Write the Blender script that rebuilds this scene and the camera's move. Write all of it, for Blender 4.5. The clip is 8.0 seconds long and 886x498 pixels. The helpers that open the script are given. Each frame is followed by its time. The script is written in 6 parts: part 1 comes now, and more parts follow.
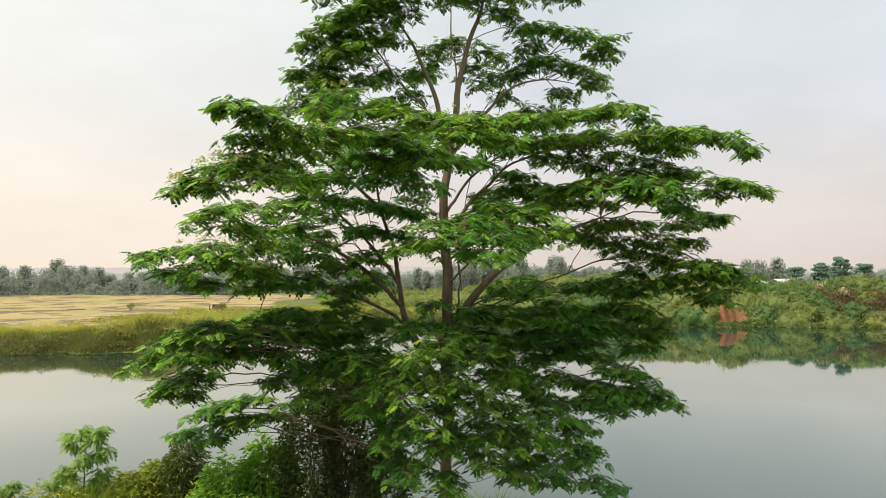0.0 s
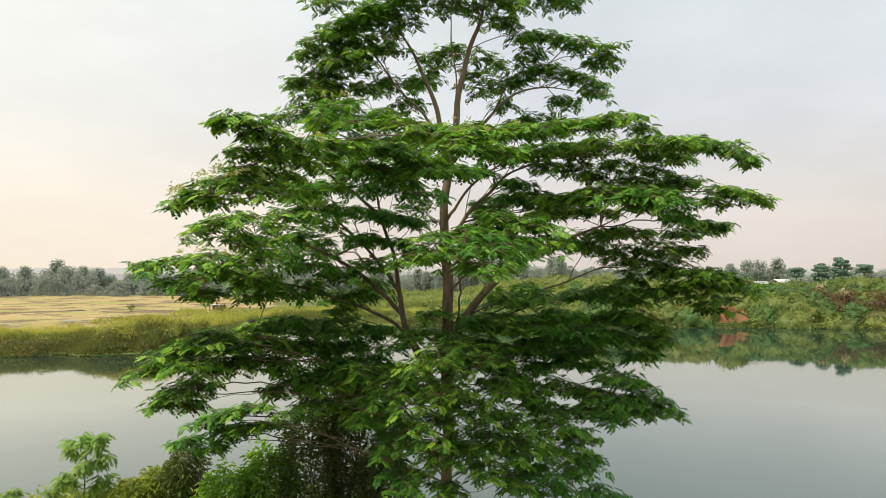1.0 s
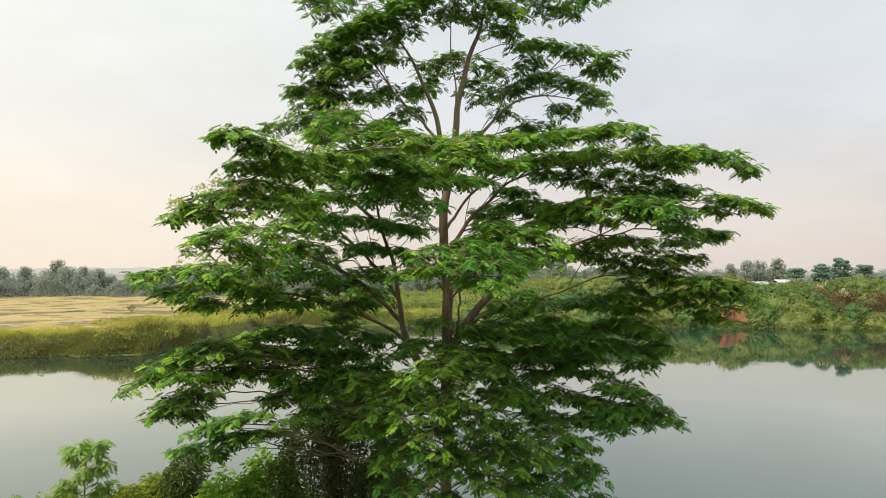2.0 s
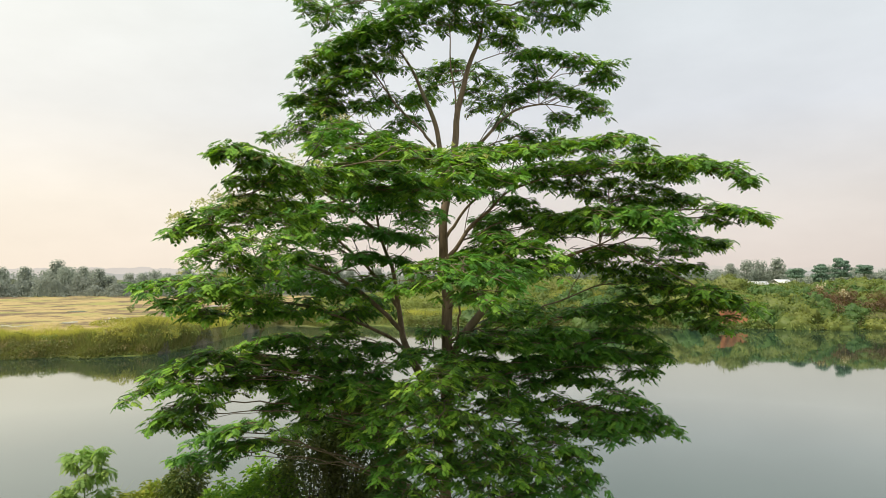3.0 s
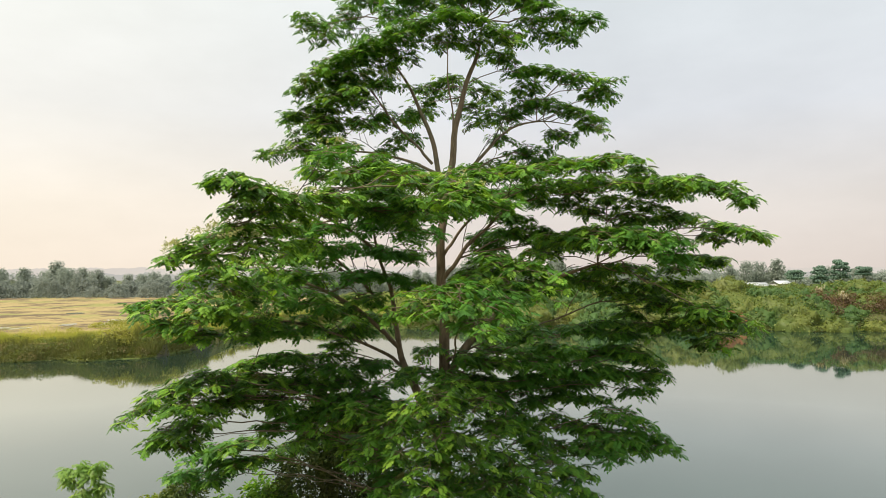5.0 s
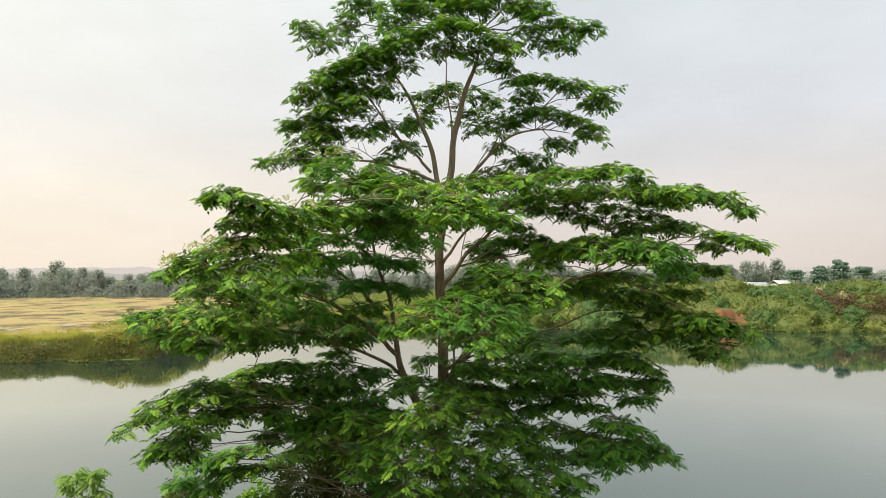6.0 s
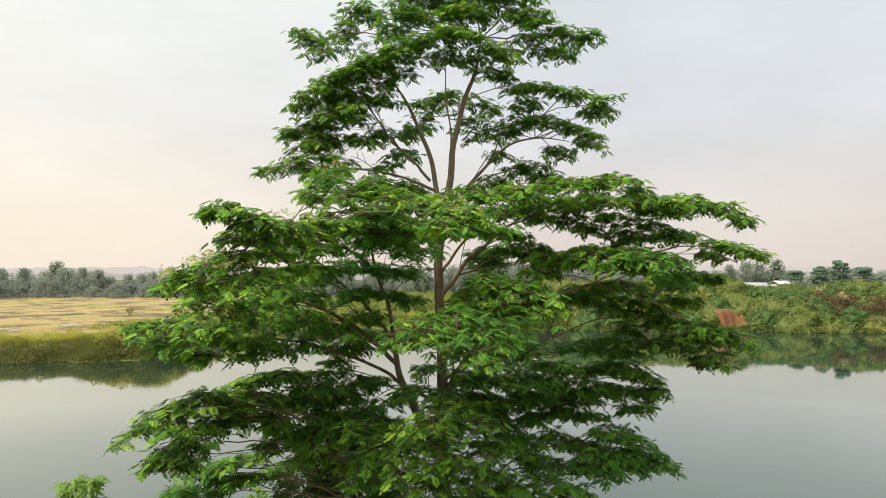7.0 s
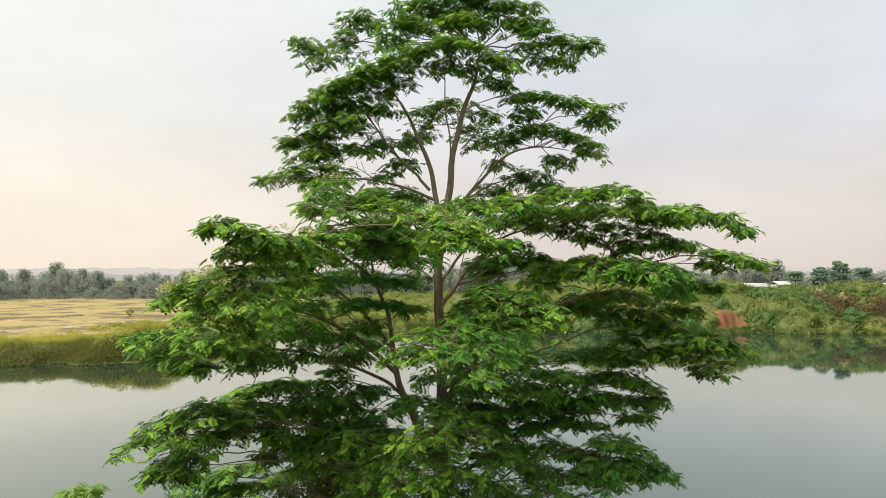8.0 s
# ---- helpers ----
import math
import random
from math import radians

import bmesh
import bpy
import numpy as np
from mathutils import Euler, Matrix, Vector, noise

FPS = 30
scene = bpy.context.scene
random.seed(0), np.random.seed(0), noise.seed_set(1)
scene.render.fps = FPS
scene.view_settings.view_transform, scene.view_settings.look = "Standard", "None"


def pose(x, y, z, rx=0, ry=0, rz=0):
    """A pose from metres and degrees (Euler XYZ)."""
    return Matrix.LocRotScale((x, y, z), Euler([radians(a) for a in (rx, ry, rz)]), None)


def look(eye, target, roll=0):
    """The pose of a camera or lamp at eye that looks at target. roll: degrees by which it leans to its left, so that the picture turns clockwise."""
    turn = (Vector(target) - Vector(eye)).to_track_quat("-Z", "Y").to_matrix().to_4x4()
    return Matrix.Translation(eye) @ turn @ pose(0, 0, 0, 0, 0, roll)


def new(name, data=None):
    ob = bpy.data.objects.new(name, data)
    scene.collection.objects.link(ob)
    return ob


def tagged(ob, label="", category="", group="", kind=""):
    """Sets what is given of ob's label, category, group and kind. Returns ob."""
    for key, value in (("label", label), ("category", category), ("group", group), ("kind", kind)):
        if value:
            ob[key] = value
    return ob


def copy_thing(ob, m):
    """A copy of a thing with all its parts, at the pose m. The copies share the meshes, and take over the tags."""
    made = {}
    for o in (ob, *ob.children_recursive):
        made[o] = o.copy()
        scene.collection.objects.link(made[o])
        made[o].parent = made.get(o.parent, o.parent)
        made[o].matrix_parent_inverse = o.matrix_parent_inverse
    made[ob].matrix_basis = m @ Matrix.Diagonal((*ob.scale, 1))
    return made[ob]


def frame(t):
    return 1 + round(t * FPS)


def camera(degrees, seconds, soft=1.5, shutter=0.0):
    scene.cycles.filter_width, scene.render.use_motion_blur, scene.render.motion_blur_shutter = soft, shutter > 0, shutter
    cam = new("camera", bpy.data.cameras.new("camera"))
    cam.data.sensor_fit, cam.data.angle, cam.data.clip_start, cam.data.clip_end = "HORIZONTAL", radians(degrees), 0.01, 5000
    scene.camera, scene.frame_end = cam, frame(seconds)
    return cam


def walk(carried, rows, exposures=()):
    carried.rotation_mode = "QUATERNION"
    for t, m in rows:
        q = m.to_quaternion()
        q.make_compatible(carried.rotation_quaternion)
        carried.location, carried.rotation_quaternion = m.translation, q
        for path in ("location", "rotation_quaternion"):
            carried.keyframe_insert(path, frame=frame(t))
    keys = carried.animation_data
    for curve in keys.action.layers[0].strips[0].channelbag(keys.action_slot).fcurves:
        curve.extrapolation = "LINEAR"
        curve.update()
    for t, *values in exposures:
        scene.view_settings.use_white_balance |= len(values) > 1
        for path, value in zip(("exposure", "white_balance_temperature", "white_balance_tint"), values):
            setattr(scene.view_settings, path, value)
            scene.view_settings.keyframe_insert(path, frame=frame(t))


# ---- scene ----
cam = camera(66.0, 8.0, 0.65)
METRES, EYE, TILT, LEAN, TURN = 1.4, 11.0, 2.0, 0.0, 0.0
ROWS = [
    (0.0, 0.0, 0.0, 0.0, 0.0, 0.0, 0.0),
    (0.5, 0.0007, 0.0009, 0.0559, 0.01, 0.01, 0.01),
    (1.0, -0.0025, 0.002, 0.1118, 0.01, 0.01, 0.03),
    (1.5, 0.0013, 0.0008, 0.1685, 0.02, 0.02, 0.03),
    (3.0, 0.0088, -0.0082, 0.3626, 0.01, -0.02, 0.07),
    (3.5, 0.0124, -0.0045, 0.4227, -0.01, 0.0, 0.06),
    (4.0, 0.0209, 0.0005, 0.4822, -0.02, 0.02, 0.07),
    (4.5, 0.029, 0.005, 0.5436, -0.03, 0.02, 0.07),
    (6.0, 0.0556, 0.0199, 0.7405, -0.03, -0.05, 0.07),
    (6.5, 0.0617, 0.0263, 0.8056, -0.04, -0.06, 0.07),
    (7.0, 0.067, 0.0312, 0.8661, -0.03, -0.07, 0.05),
    (7.5, 0.0702, 0.0357, 0.9292, -0.03, -0.06, 0.08),
    (8.0, 0.0721, 0.0407, 0.9935, -0.04, -0.04, 0.1),
]
walk(cam, [(t, pose(0, 0, EYE, TILT, LEAN, TURN) @ pose(METRES * x, METRES * y, METRES * z, 90 + pitch, roll, yaw)) for t, x, y, z, yaw, pitch, roll in ROWS])

# ---- light: a hazy sun behind thin cloud, to the left and behind ----
SUN_ELEVATION, SUN_AZIMUTH = 55.0, -118.0      # degrees; azimuth from straight ahead, minus to the left
sun_way = Vector((math.sin(radians(SUN_AZIMUTH)) * math.cos(radians(SUN_ELEVATION)),
                  math.cos(radians(SUN_AZIMUTH)) * math.cos(radians(SUN_ELEVATION)),
                  math.sin(radians(SUN_ELEVATION))))
sun = new("sun", bpy.data.lights.new("sun", "SUN"))
sun.data.energy, sun.data.angle, sun.data.color = 4.2, radians(14), (1.0, 0.91, 0.75)
sun.matrix_world = look(sun_way * 60, (0, 0, 0))


def make_world():
    world = bpy.data.worlds.new("sky")
    scene.world = world
    world.use_nodes = True
    nt = world.node_tree
    nt.nodes.clear()
    n, ln = nt.nodes.new, nt.links.new
    out, back = n("ShaderNodeOutputWorld"), n("ShaderNodeBackground")
    sky = n("ShaderNodeTexSky")
    sky.sky_type, sky.sun_disc = "NISHITA", False
    sky.sun_elevation, sky.sun_rotation = radians(SUN_ELEVATION), radians(SUN_AZIMUTH)
    sky.air_density, sky.dust_density = 1.0, 4.0
    tc, sep = n("ShaderNodeTexCoord"), n("ShaderNodeSeparateXYZ")
    ln(tc.outputs["Generated"], sep.inputs[0])
    # thin overcast: pink at the horizon, pale blue higher up
    ramp = n("ShaderNodeValToRGB")
    stops = [(0.0, (0.85, 0.75, 0.68)), (0.10, (0.86, 0.80, 0.75)), (0.22, (0.81, 0.83, 0.86)), (0.42, (0.82, 0.88, 0.90)), (0.7, (1.35, 1.42, 1.45)), (1.0, (1.8, 1.88, 1.92))]
    e = ramp.color_ramp.elements
    for i, (p, c) in enumerate(stops):
        el = e[i] if i < 2 else e.new(p)
        el.position, el.color = p, (*c, 1)
    ln(sep.outputs["Z"], ramp.inputs[0])
    # soft cloud streaks
    mp, nz = n("ShaderNodeMapping"), n("ShaderNodeTexNoise")
    mp.inputs["Scale"].default_value = (1.2, 1.2, 2.8)
    nz.inputs["Scale"].default_value, nz.inputs["Detail"].default_value, nz.inputs["Roughness"].default_value = 2.6, 6.0, 0.55
    ln(tc.outputs["Generated"], mp.inputs[0]), ln(mp.outputs[0], nz.inputs["Vector"])
    cr = n("ShaderNodeMapRange")
    cr.inputs["From Min"].default_value, cr.inputs["From Max"].default_value = 0.35, 0.7
    cr.inputs["To Min"].default_value, cr.inputs["To Max"].default_value = 0.93, 1.06
    ln(nz.outputs["Fac"], cr.inputs[0])
    streak = n("ShaderNodeMix")
    streak.data_type, streak.blend_type = "RGBA", "MULTIPLY"
    streak.inputs["Factor"].default_value = 1.0
    ln(ramp.outputs[0], streak.inputs["A"]), ln(cr.outputs[0], streak.inputs["B"])
    # the veiled sun's wide glow
    dot = n("ShaderNodeVectorMath")
    dot.operation = "DOT_PRODUCT"
    glow_way = Vector((-0.86, 0.48, 0.16)).normalized()
    dot.inputs[1].default_value = glow_way
    ln(tc.outputs["Generated"], dot.inputs[0])
    gl = n("ShaderNodeMapRange")
    gl.interpolation_type = "SMOOTHSTEP"
    gl.inputs["From Min"].default_value, gl.inputs["From Max"].default_value = 0.35, 1.0
    ln(dot.outputs["Value"], gl.inputs[0])
    warm = n("ShaderNodeMix")
    warm.data_type, warm.blend_type = "RGBA", "ADD"
    warm.inputs["B"].default_value = (0.23, 0.185, 0.085, 1)
    ln(gl.outputs[0], warm.inputs["Factor"]), ln(streak.outputs["Result"], warm.inputs["A"])
    # a little of the clear sky above the haze
    scaled = n("ShaderNodeMix")
    scaled.data_type, scaled.blend_type = "RGBA", "MULTIPLY"
    scaled.inputs["Factor"].default_value = 1.0
    scaled.inputs["B"].default_value = (0.1, 0.1, 0.1, 1)
    ln(sky.outputs[0], scaled.inputs["A"])
    both = n("ShaderNodeMix")
    both.data_type = "RGBA"
    both.inputs["Factor"].default_value = 0.9
    ln(scaled.outputs["Result"], both.inputs["A"]), ln(warm.outputs["Result"], both.inputs["B"])
    ln(both.outputs["Result"], back.inputs["Color"])
    back.inputs["Strength"].default_value = 1.0
    ln(back.outputs[0], out.inputs[0])


make_world()


# ---- materials ----
def material(name):
    mat = bpy.data.materials.new(name)
    mat.use_nodes = True
    nt = mat.node_tree
    nt.nodes.clear()
    out = nt.nodes.new("ShaderNodeOutputMaterial")
    return mat, nt, nt.nodes.new, nt.links.new, out


def noise_node(nt, scale, detail=4.0, rough=0.55, stretch=(1, 1, 1)):
    tc, mp, nz = (nt.nodes.new(k) for k in ("ShaderNodeNewGeometry", "ShaderNodeMapping", "ShaderNodeTexNoise"))
    mp.inputs["Scale"].default_value = stretch
    nz.inputs["Scale"].default_value, nz.inputs["Detail"].default_value, nz.inputs["Roughness"].default_value = scale, detail, rough
    nt.links.new(tc.outputs["Position"], mp.inputs[0])
    nt.links.new(mp.outputs[0], nz.inputs["Vector"])
    return nz.outputs["Fac"]


def ramp_node(nt, source, stops):
    r = nt.nodes.new("ShaderNodeValToRGB")
    e = r.color_ramp.elements
    for i, (p, c) in enumerate(stops):
        el = e[i] if i < 2 else e.new(p)
        el.position, el.color = p, (*c, 1)
    nt.links.new(source, r.inputs[0])
    return r.outputs[0]


def mix_node(nt, a, b, fac, mode="MIX"):
    m = nt.nodes.new("ShaderNodeMix")
    m.data_type, m.blend_type = "RGBA", mode
    for key, v in (("A", a), ("B", b), ("Factor", fac)):
        if isinstance(v, (int, float)):
            m.inputs[key].default_value = v
        elif isinstance(v, tuple):
            m.inputs[key].default_value = (*v, 1)
        else:
            nt.links.new(v, m.inputs[key])
    return m.outputs["Result"]


def leaf_material(name, stops, patch, through_light=0.2, gloss=0.5, scale=0.8, per_object=False, glow=(1.0, 0.95, 0.45)):
    """Foliage: a colour for every leaf, larger patches of tint, light that shines through, a waxy gloss."""
    mat, nt, n, ln, out = material(name)
    if per_object:
        rnd = n("ShaderNodeObjectInfo").outputs["Random"]
    else:
        rnd = n("ShaderNodeNewGeometry").outputs["Random Per Island"]
    col = ramp_node(nt, rnd, stops)
    big = noise_node(nt, scale, 3.0)
    mask = n("ShaderNodeMapRange")
    mask.inputs["From Min"].default_value, mask.inputs["From Max"].default_value = 0.45, 0.7
    ln(big, mask.inputs[0])
    col = mix_node(nt, col, patch, mask.outputs[0])
    p, tr, mx = n("ShaderNodeBsdfPrincipled"), n("ShaderNodeBsdfTranslucent"), n("ShaderNodeMixShader")
    p.inputs["Roughness"].default_value, p.inputs["Specular IOR Level"].default_value = gloss, 0.25 if gloss > 0.45 else 0.5
    ln(col, p.inputs["Base Color"])
    lit = mix_node(nt, col, glow, 1.0, "MULTIPLY")
    bright = mix_node(nt, lit, (1.7, 1.7, 1.7), 1.0, "MULTIPLY")
    ln(bright, tr.inputs["Color"])
    mx.inputs[0].default_value = through_light
    ln(p.outputs[0], mx.inputs[1]), ln(tr.outputs[0], mx.inputs[2]), ln(mx.outputs[0], out.inputs[0])
    return mat


def bark_material(name, dark, light, scale=7.0):
    mat, nt, n, ln, out = material(name)
    fine = noise_node(nt, scale, 6.0, 0.65, (1, 1, 0.25))
    big = noise_node(nt, 1.1, 3.0)
    col = ramp_node(nt, fine, [(0.3, dark), (0.7, light)])
    col = mix_node(nt, col, (0.16, 0.155, 0.085), ramp_node(nt, big, [(0.5, (0, 0, 0)), (0.75, (0.6, 0.6, 0.6))]))
    p, b = n("ShaderNodeBsdfPrincipled"), n("ShaderNodeBump")
    b.inputs["Strength"].default_value, b.inputs["Distance"].default_value = 0.9, 0.03
    ln(fine, b.inputs["Height"]), ln(b.outputs[0], p.inputs["Normal"])
    p.inputs["Roughness"].default_value = 0.85
    ln(col, p.inputs["Base Color"]), ln(p.outputs[0], out.inputs[0])
    return mat


def ground_material(name, stops, scale, patch, patch_scale, bump=0.4):
    mat, nt, n, ln, out = material(name)
    fine = noise_node(nt, scale, 6.0, 0.65)
    big = noise_node(nt, patch_scale, 4.0, 0.55, (1, 2.2, 1))
    col = ramp_node(nt, fine, stops)
    col = mix_node(nt, col, patch, ramp_node(nt, big, [(0.46, (0, 0, 0)), (0.6, (1, 1, 1))]))
    p, b = n("ShaderNodeBsdfPrincipled"), n("ShaderNodeBump")
    b.inputs["Strength"].default_value, b.inputs["Distance"].default_value = bump, 0.1
    ln(fine, b.inputs["Height"]), ln(b.outputs[0], p.inputs["Normal"])
    p.inputs["Roughness"].default_value, p.inputs["Specular IOR Level"].default_value = 0.95, 0.1
    ln(col, p.inputs["Base Color"]), ln(p.outputs[0], out.inputs[0])
    return mat


def field_material():
    """Dry marsh: golden stubble with long dark and green bands."""
    mat, nt, n, ln, out = material("dry_marsh_field")
    fine = noise_node(nt, 0.8, 6.0, 0.7, (0.9, 0.7, 1))
    band = noise_node(nt, 0.11, 6.0, 0.68, (0.9, 0.8, 1))
    green = noise_node(nt, 0.05, 4.0, 0.6, (0.8, 0.8, 1))
    col = ramp_node(nt, fine, [(0.3, (0.24, 0.18, 0.08)), (0.7, (0.40, 0.31, 0.14))])
    col = mix_node(nt, col, (0.20, 0.23, 0.06), ramp_node(nt, green, [(0.5, (0, 0, 0)), (0.62, (0.6, 0.6, 0.6))]))
    col = mix_node(nt, col, (0.125, 0.09, 0.06), ramp_node(nt, band, [(0.5, (0, 0, 0)), (0.57, (0.9, 0.9, 0.9))]))
    p, b = n("ShaderNodeBsdfPrincipled"), n("ShaderNodeBump")
    b.inputs["Strength"].default_value, b.inputs["Distance"].default_value = 0.5, 0.2
    ln(fine, b.inputs["Height"]), ln(b.outputs[0], p.inputs["Normal"])
    p.inputs["Roughness"].default_value, p.inputs["Specular IOR Level"].default_value = 0.95, 0.1
    ln(col, p.inputs["Base Color"]), ln(p.outputs[0], out.inputs[0])
    return mat


def plain_material(name, a, b, scale=3.0, rough=0.7):
    mat, nt, n, ln, out = material(name)
    p = n("ShaderNodeBsdfPrincipled")
    ln(ramp_node(nt, noise_node(nt, scale), [(0.3, a), (0.7, b)]), p.inputs["Base Color"])
    p.inputs["Roughness"].default_value = rough
    ln(p.outputs[0], out.inputs[0])
    return mat


def water_material(name="lake_water", rough=0.035, shine=0.705):
    """Still, slightly milky green water with a faint ripple; its shine grows towards the grazing view."""
    mat, nt, n, ln, out = material(name)
    body, gloss, mx = n("ShaderNodeBsdfDiffuse"), n("ShaderNodeBsdfGlossy"), n("ShaderNodeMixShader")
    ln(ramp_node(nt, noise_node(nt, 0.03, 3.0), [(0.3, (0.009, 0.027, 0.025)), (0.7, (0.012, 0.034, 0.031))]), body.inputs["Color"])
    gloss.inputs["Roughness"].default_value = rough
    gloss.inputs["Color"].default_value = (0.93, 0.94, 0.86, 1)
    b = n("ShaderNodeBump")
    b.inputs["Strength"].default_value, b.inputs["Distance"].default_value = 0.014, 0.05
    ln(noise_node(nt, 0.9, 3.0, 0.5, (0.5, 1.6, 1)), b.inputs["Height"]), ln(b.outputs[0], gloss.inputs["Normal"])
    fr, mr = n("ShaderNodeFresnel"), n("ShaderNodeMapRange")
    fr.inputs["IOR"].default_value = 1.333
    mr.inputs["From Min"].default_value, mr.inputs["From Max"].default_value = 0.05, 0.36
    mr.inputs["To Min"].default_value, mr.inputs["To Max"].default_value = 0.12, shine
    ln(fr.outputs[0], mr.inputs[0]), ln(mr.outputs[0], mx.inputs[0])
    ln(body.outputs[0], mx.inputs[1]), ln(gloss.outputs[0], mx.inputs[2]), ln(mx.outputs[0], out.inputs[0])
    return mat


M_BARK = bark_material("grey_brown_bark", (0.095, 0.068, 0.042), (0.28, 0.205, 0.13), 12.0)
M_BARK_DARK = bark_material("dark_bark", (0.05, 0.04, 0.03), (0.14, 0.11, 0.08))
# bark of distant trees, paled: the haze is painted into its colour
M_BARK_HAZED = bark_material("haze_tinted_far_bark", (0.17, 0.175, 0.15), (0.24, 0.24, 0.205))
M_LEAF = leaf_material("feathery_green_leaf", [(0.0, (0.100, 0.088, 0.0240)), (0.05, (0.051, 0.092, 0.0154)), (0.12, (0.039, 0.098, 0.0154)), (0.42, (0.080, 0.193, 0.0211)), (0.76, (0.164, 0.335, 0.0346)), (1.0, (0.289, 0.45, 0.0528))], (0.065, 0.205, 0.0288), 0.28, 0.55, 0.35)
M_LEAF_SINGLE = leaf_material("feathery_green_leaf_near", [(0.0, (0.044, 0.11, 0.0173)), (0.5, (0.087, 0.19, 0.0240)), (1.0, (0.185, 0.32, 0.0403))], (0.109, 0.225, 0.0250), per_object=True)
M_SHRUB_DARK = leaf_material("dark_shrub_leaf", [(0.0, (0.06, 0.10, 0.025)), (0.6, (0.10, 0.155, 0.037)), (1.0, (0.17, 0.20, 0.05))], (0.12, 0.115, 0.043))
M_SHRUB_LIGHT = leaf_material("light_shrub_leaf", [(0.0, (0.10, 0.22, 0.03)), (0.6, (0.18, 0.34, 0.04)), (1.0, (0.30, 0.44, 0.07))], (0.14, 0.29, 0.04), 0.38)
M_SAPLING = leaf_material("sapling_leaf", [(0.0, (0.12, 0.22, 0.05)), (0.6, (0.19, 0.30, 0.07)), (1.0, (0.30, 0.40, 0.10))], (0.19, 0.32, 0.06), 0.4)
M_STRAW = leaf_material("marsh_straw", [(0.0, (0.22, 0.17, 0.09)), (0.5, (0.36, 0.29, 0.15)), (1.0, (0.46, 0.39, 0.21))], (0.28, 0.27, 0.09), 0.5, 0.9, 0.06)
M_STRAW_DARK = leaf_material("withered_stalk", [(0.0, (0.19, 0.16, 0.075)), (1.0, (0.27, 0.23, 0.11))], (0.22, 0.2, 0.09), 0.35, 0.9, 0.1)
M_SHRUB_OLIVE = leaf_material("olive_bank_leaf", [(0.0, (0.078, 0.130, 0.030)), (0.5, (0.112, 0.165, 0.036)), (1.0, (0.179, 0.200, 0.042))], (0.185, 0.205, 0.048), 0.3, scale=0.10)
M_SHRUB_LIGHT_FAR = leaf_material("green_bank_leaf", [(0.0, (0.065, 0.12, 0.033)), (0.6, (0.07, 0.142, 0.035)), (1.0, (0.10, 0.165, 0.04))], (0.112, 0.17, 0.042), 0.3, scale=0.12)
# umbrella trees: green lightened and cooled, with the air's haze in the colour
M_FAR_GREEN_HAZED = leaf_material("haze_tinted_umbrella_leaf", [(0.0, (0.15, 0.235, 0.165)), (1.0, (0.19, 0.28, 0.195))], (0.16, 0.245, 0.18), 0.4, 0.95, 0.1, glow=(0.62, 0.64, 0.6))
M_THICKET_NEAR = leaf_material("olive_thicket_leaf", [(0.0, (0.17, 0.22, 0.07)), (1.0, (0.23, 0.27, 0.085))], (0.21, 0.235, 0.08), 0.35, 0.9, 0.06)
M_RUSSET = leaf_material("russet_grass_leaf", [(0.0, (0.12, 0.075, 0.048)), (0.5, (0.15, 0.095, 0.058)), (1.0, (0.18, 0.125, 0.07))], (0.13, 0.10, 0.05), 0.3, scale=0.2)
M_GRASS = leaf_material("tall_green_grass", [(0.0, (0.13, 0.19, 0.025)), (0.5, (0.24, 0.29, 0.04)), (1.0, (0.38, 0.37, 0.08))], (0.16, 0.24, 0.03), 0.35, scale=0.5)
M_REED_OLIVE = leaf_material("knoll_reed", [(0.0, (0.230, 0.252, 0.058)), (0.5, (0.299, 0.302, 0.068)), (1.0, (0.380, 0.370, 0.084))], (0.241, 0.252, 0.058), 0.35, scale=0.1)
M_REED_GREEN = leaf_material("waterside_reed", [(0.0, (0.105, 0.128, 0.034)), (0.5, (0.13, 0.148, 0.04)), (1.0, (0.165, 0.17, 0.052))], (0.12, 0.12, 0.042), 0.35, scale=0.1)
M_REED = leaf_material("bank_reed", [(0.0, (0.36, 0.37, 0.075)), (0.5, (0.41, 0.41, 0.085)), (1.0, (0.46, 0.45, 0.11))], (0.29, 0.32, 0.065), 0.35, scale=0.1)
# far woods and thicket: distance haze painted in as pale grey-green, half translucent
M_WOODS_HAZED = leaf_material("haze_tinted_far_woods_leaf", [(0.0, (0.248, 0.276, 0.234)), (0.6, (0.257, 0.285, 0.241)), (1.0, (0.266, 0.294, 0.248))], (0.248, 0.272, 0.239), 0.5, 0.95, 0.05, glow=(0.62, 0.64, 0.6))
M_WOODS_HAZE_PALE = leaf_material("haze_pale_far_woods_leaf", [(0.0, (0.30, 0.335, 0.275)), (1.0, (0.325, 0.36, 0.295))], (0.30, 0.33, 0.28), 0.5, 0.95, 0.05, glow=(0.62, 0.64, 0.6))
M_THICKET_HAZED = leaf_material("haze_tinted_far_thicket_leaf", [(0.0, (0.225, 0.258, 0.225)), (1.0, (0.252, 0.285, 0.243))], (0.234, 0.263, 0.234), 0.5, 0.95, 0.05, glow=(0.62, 0.64, 0.6))
M_PLUME = leaf_material("dry_plume", [(0.0, (0.42, 0.37, 0.26)), (1.0, (0.62, 0.56, 0.42))], (0.45, 0.40, 0.28))
M_BLOSSOM = leaf_material("cream_blossom", [(0.0, (0.32, 0.34, 0.12)), (1.0, (0.55, 0.52, 0.28))], (0.35, 0.38, 0.15))
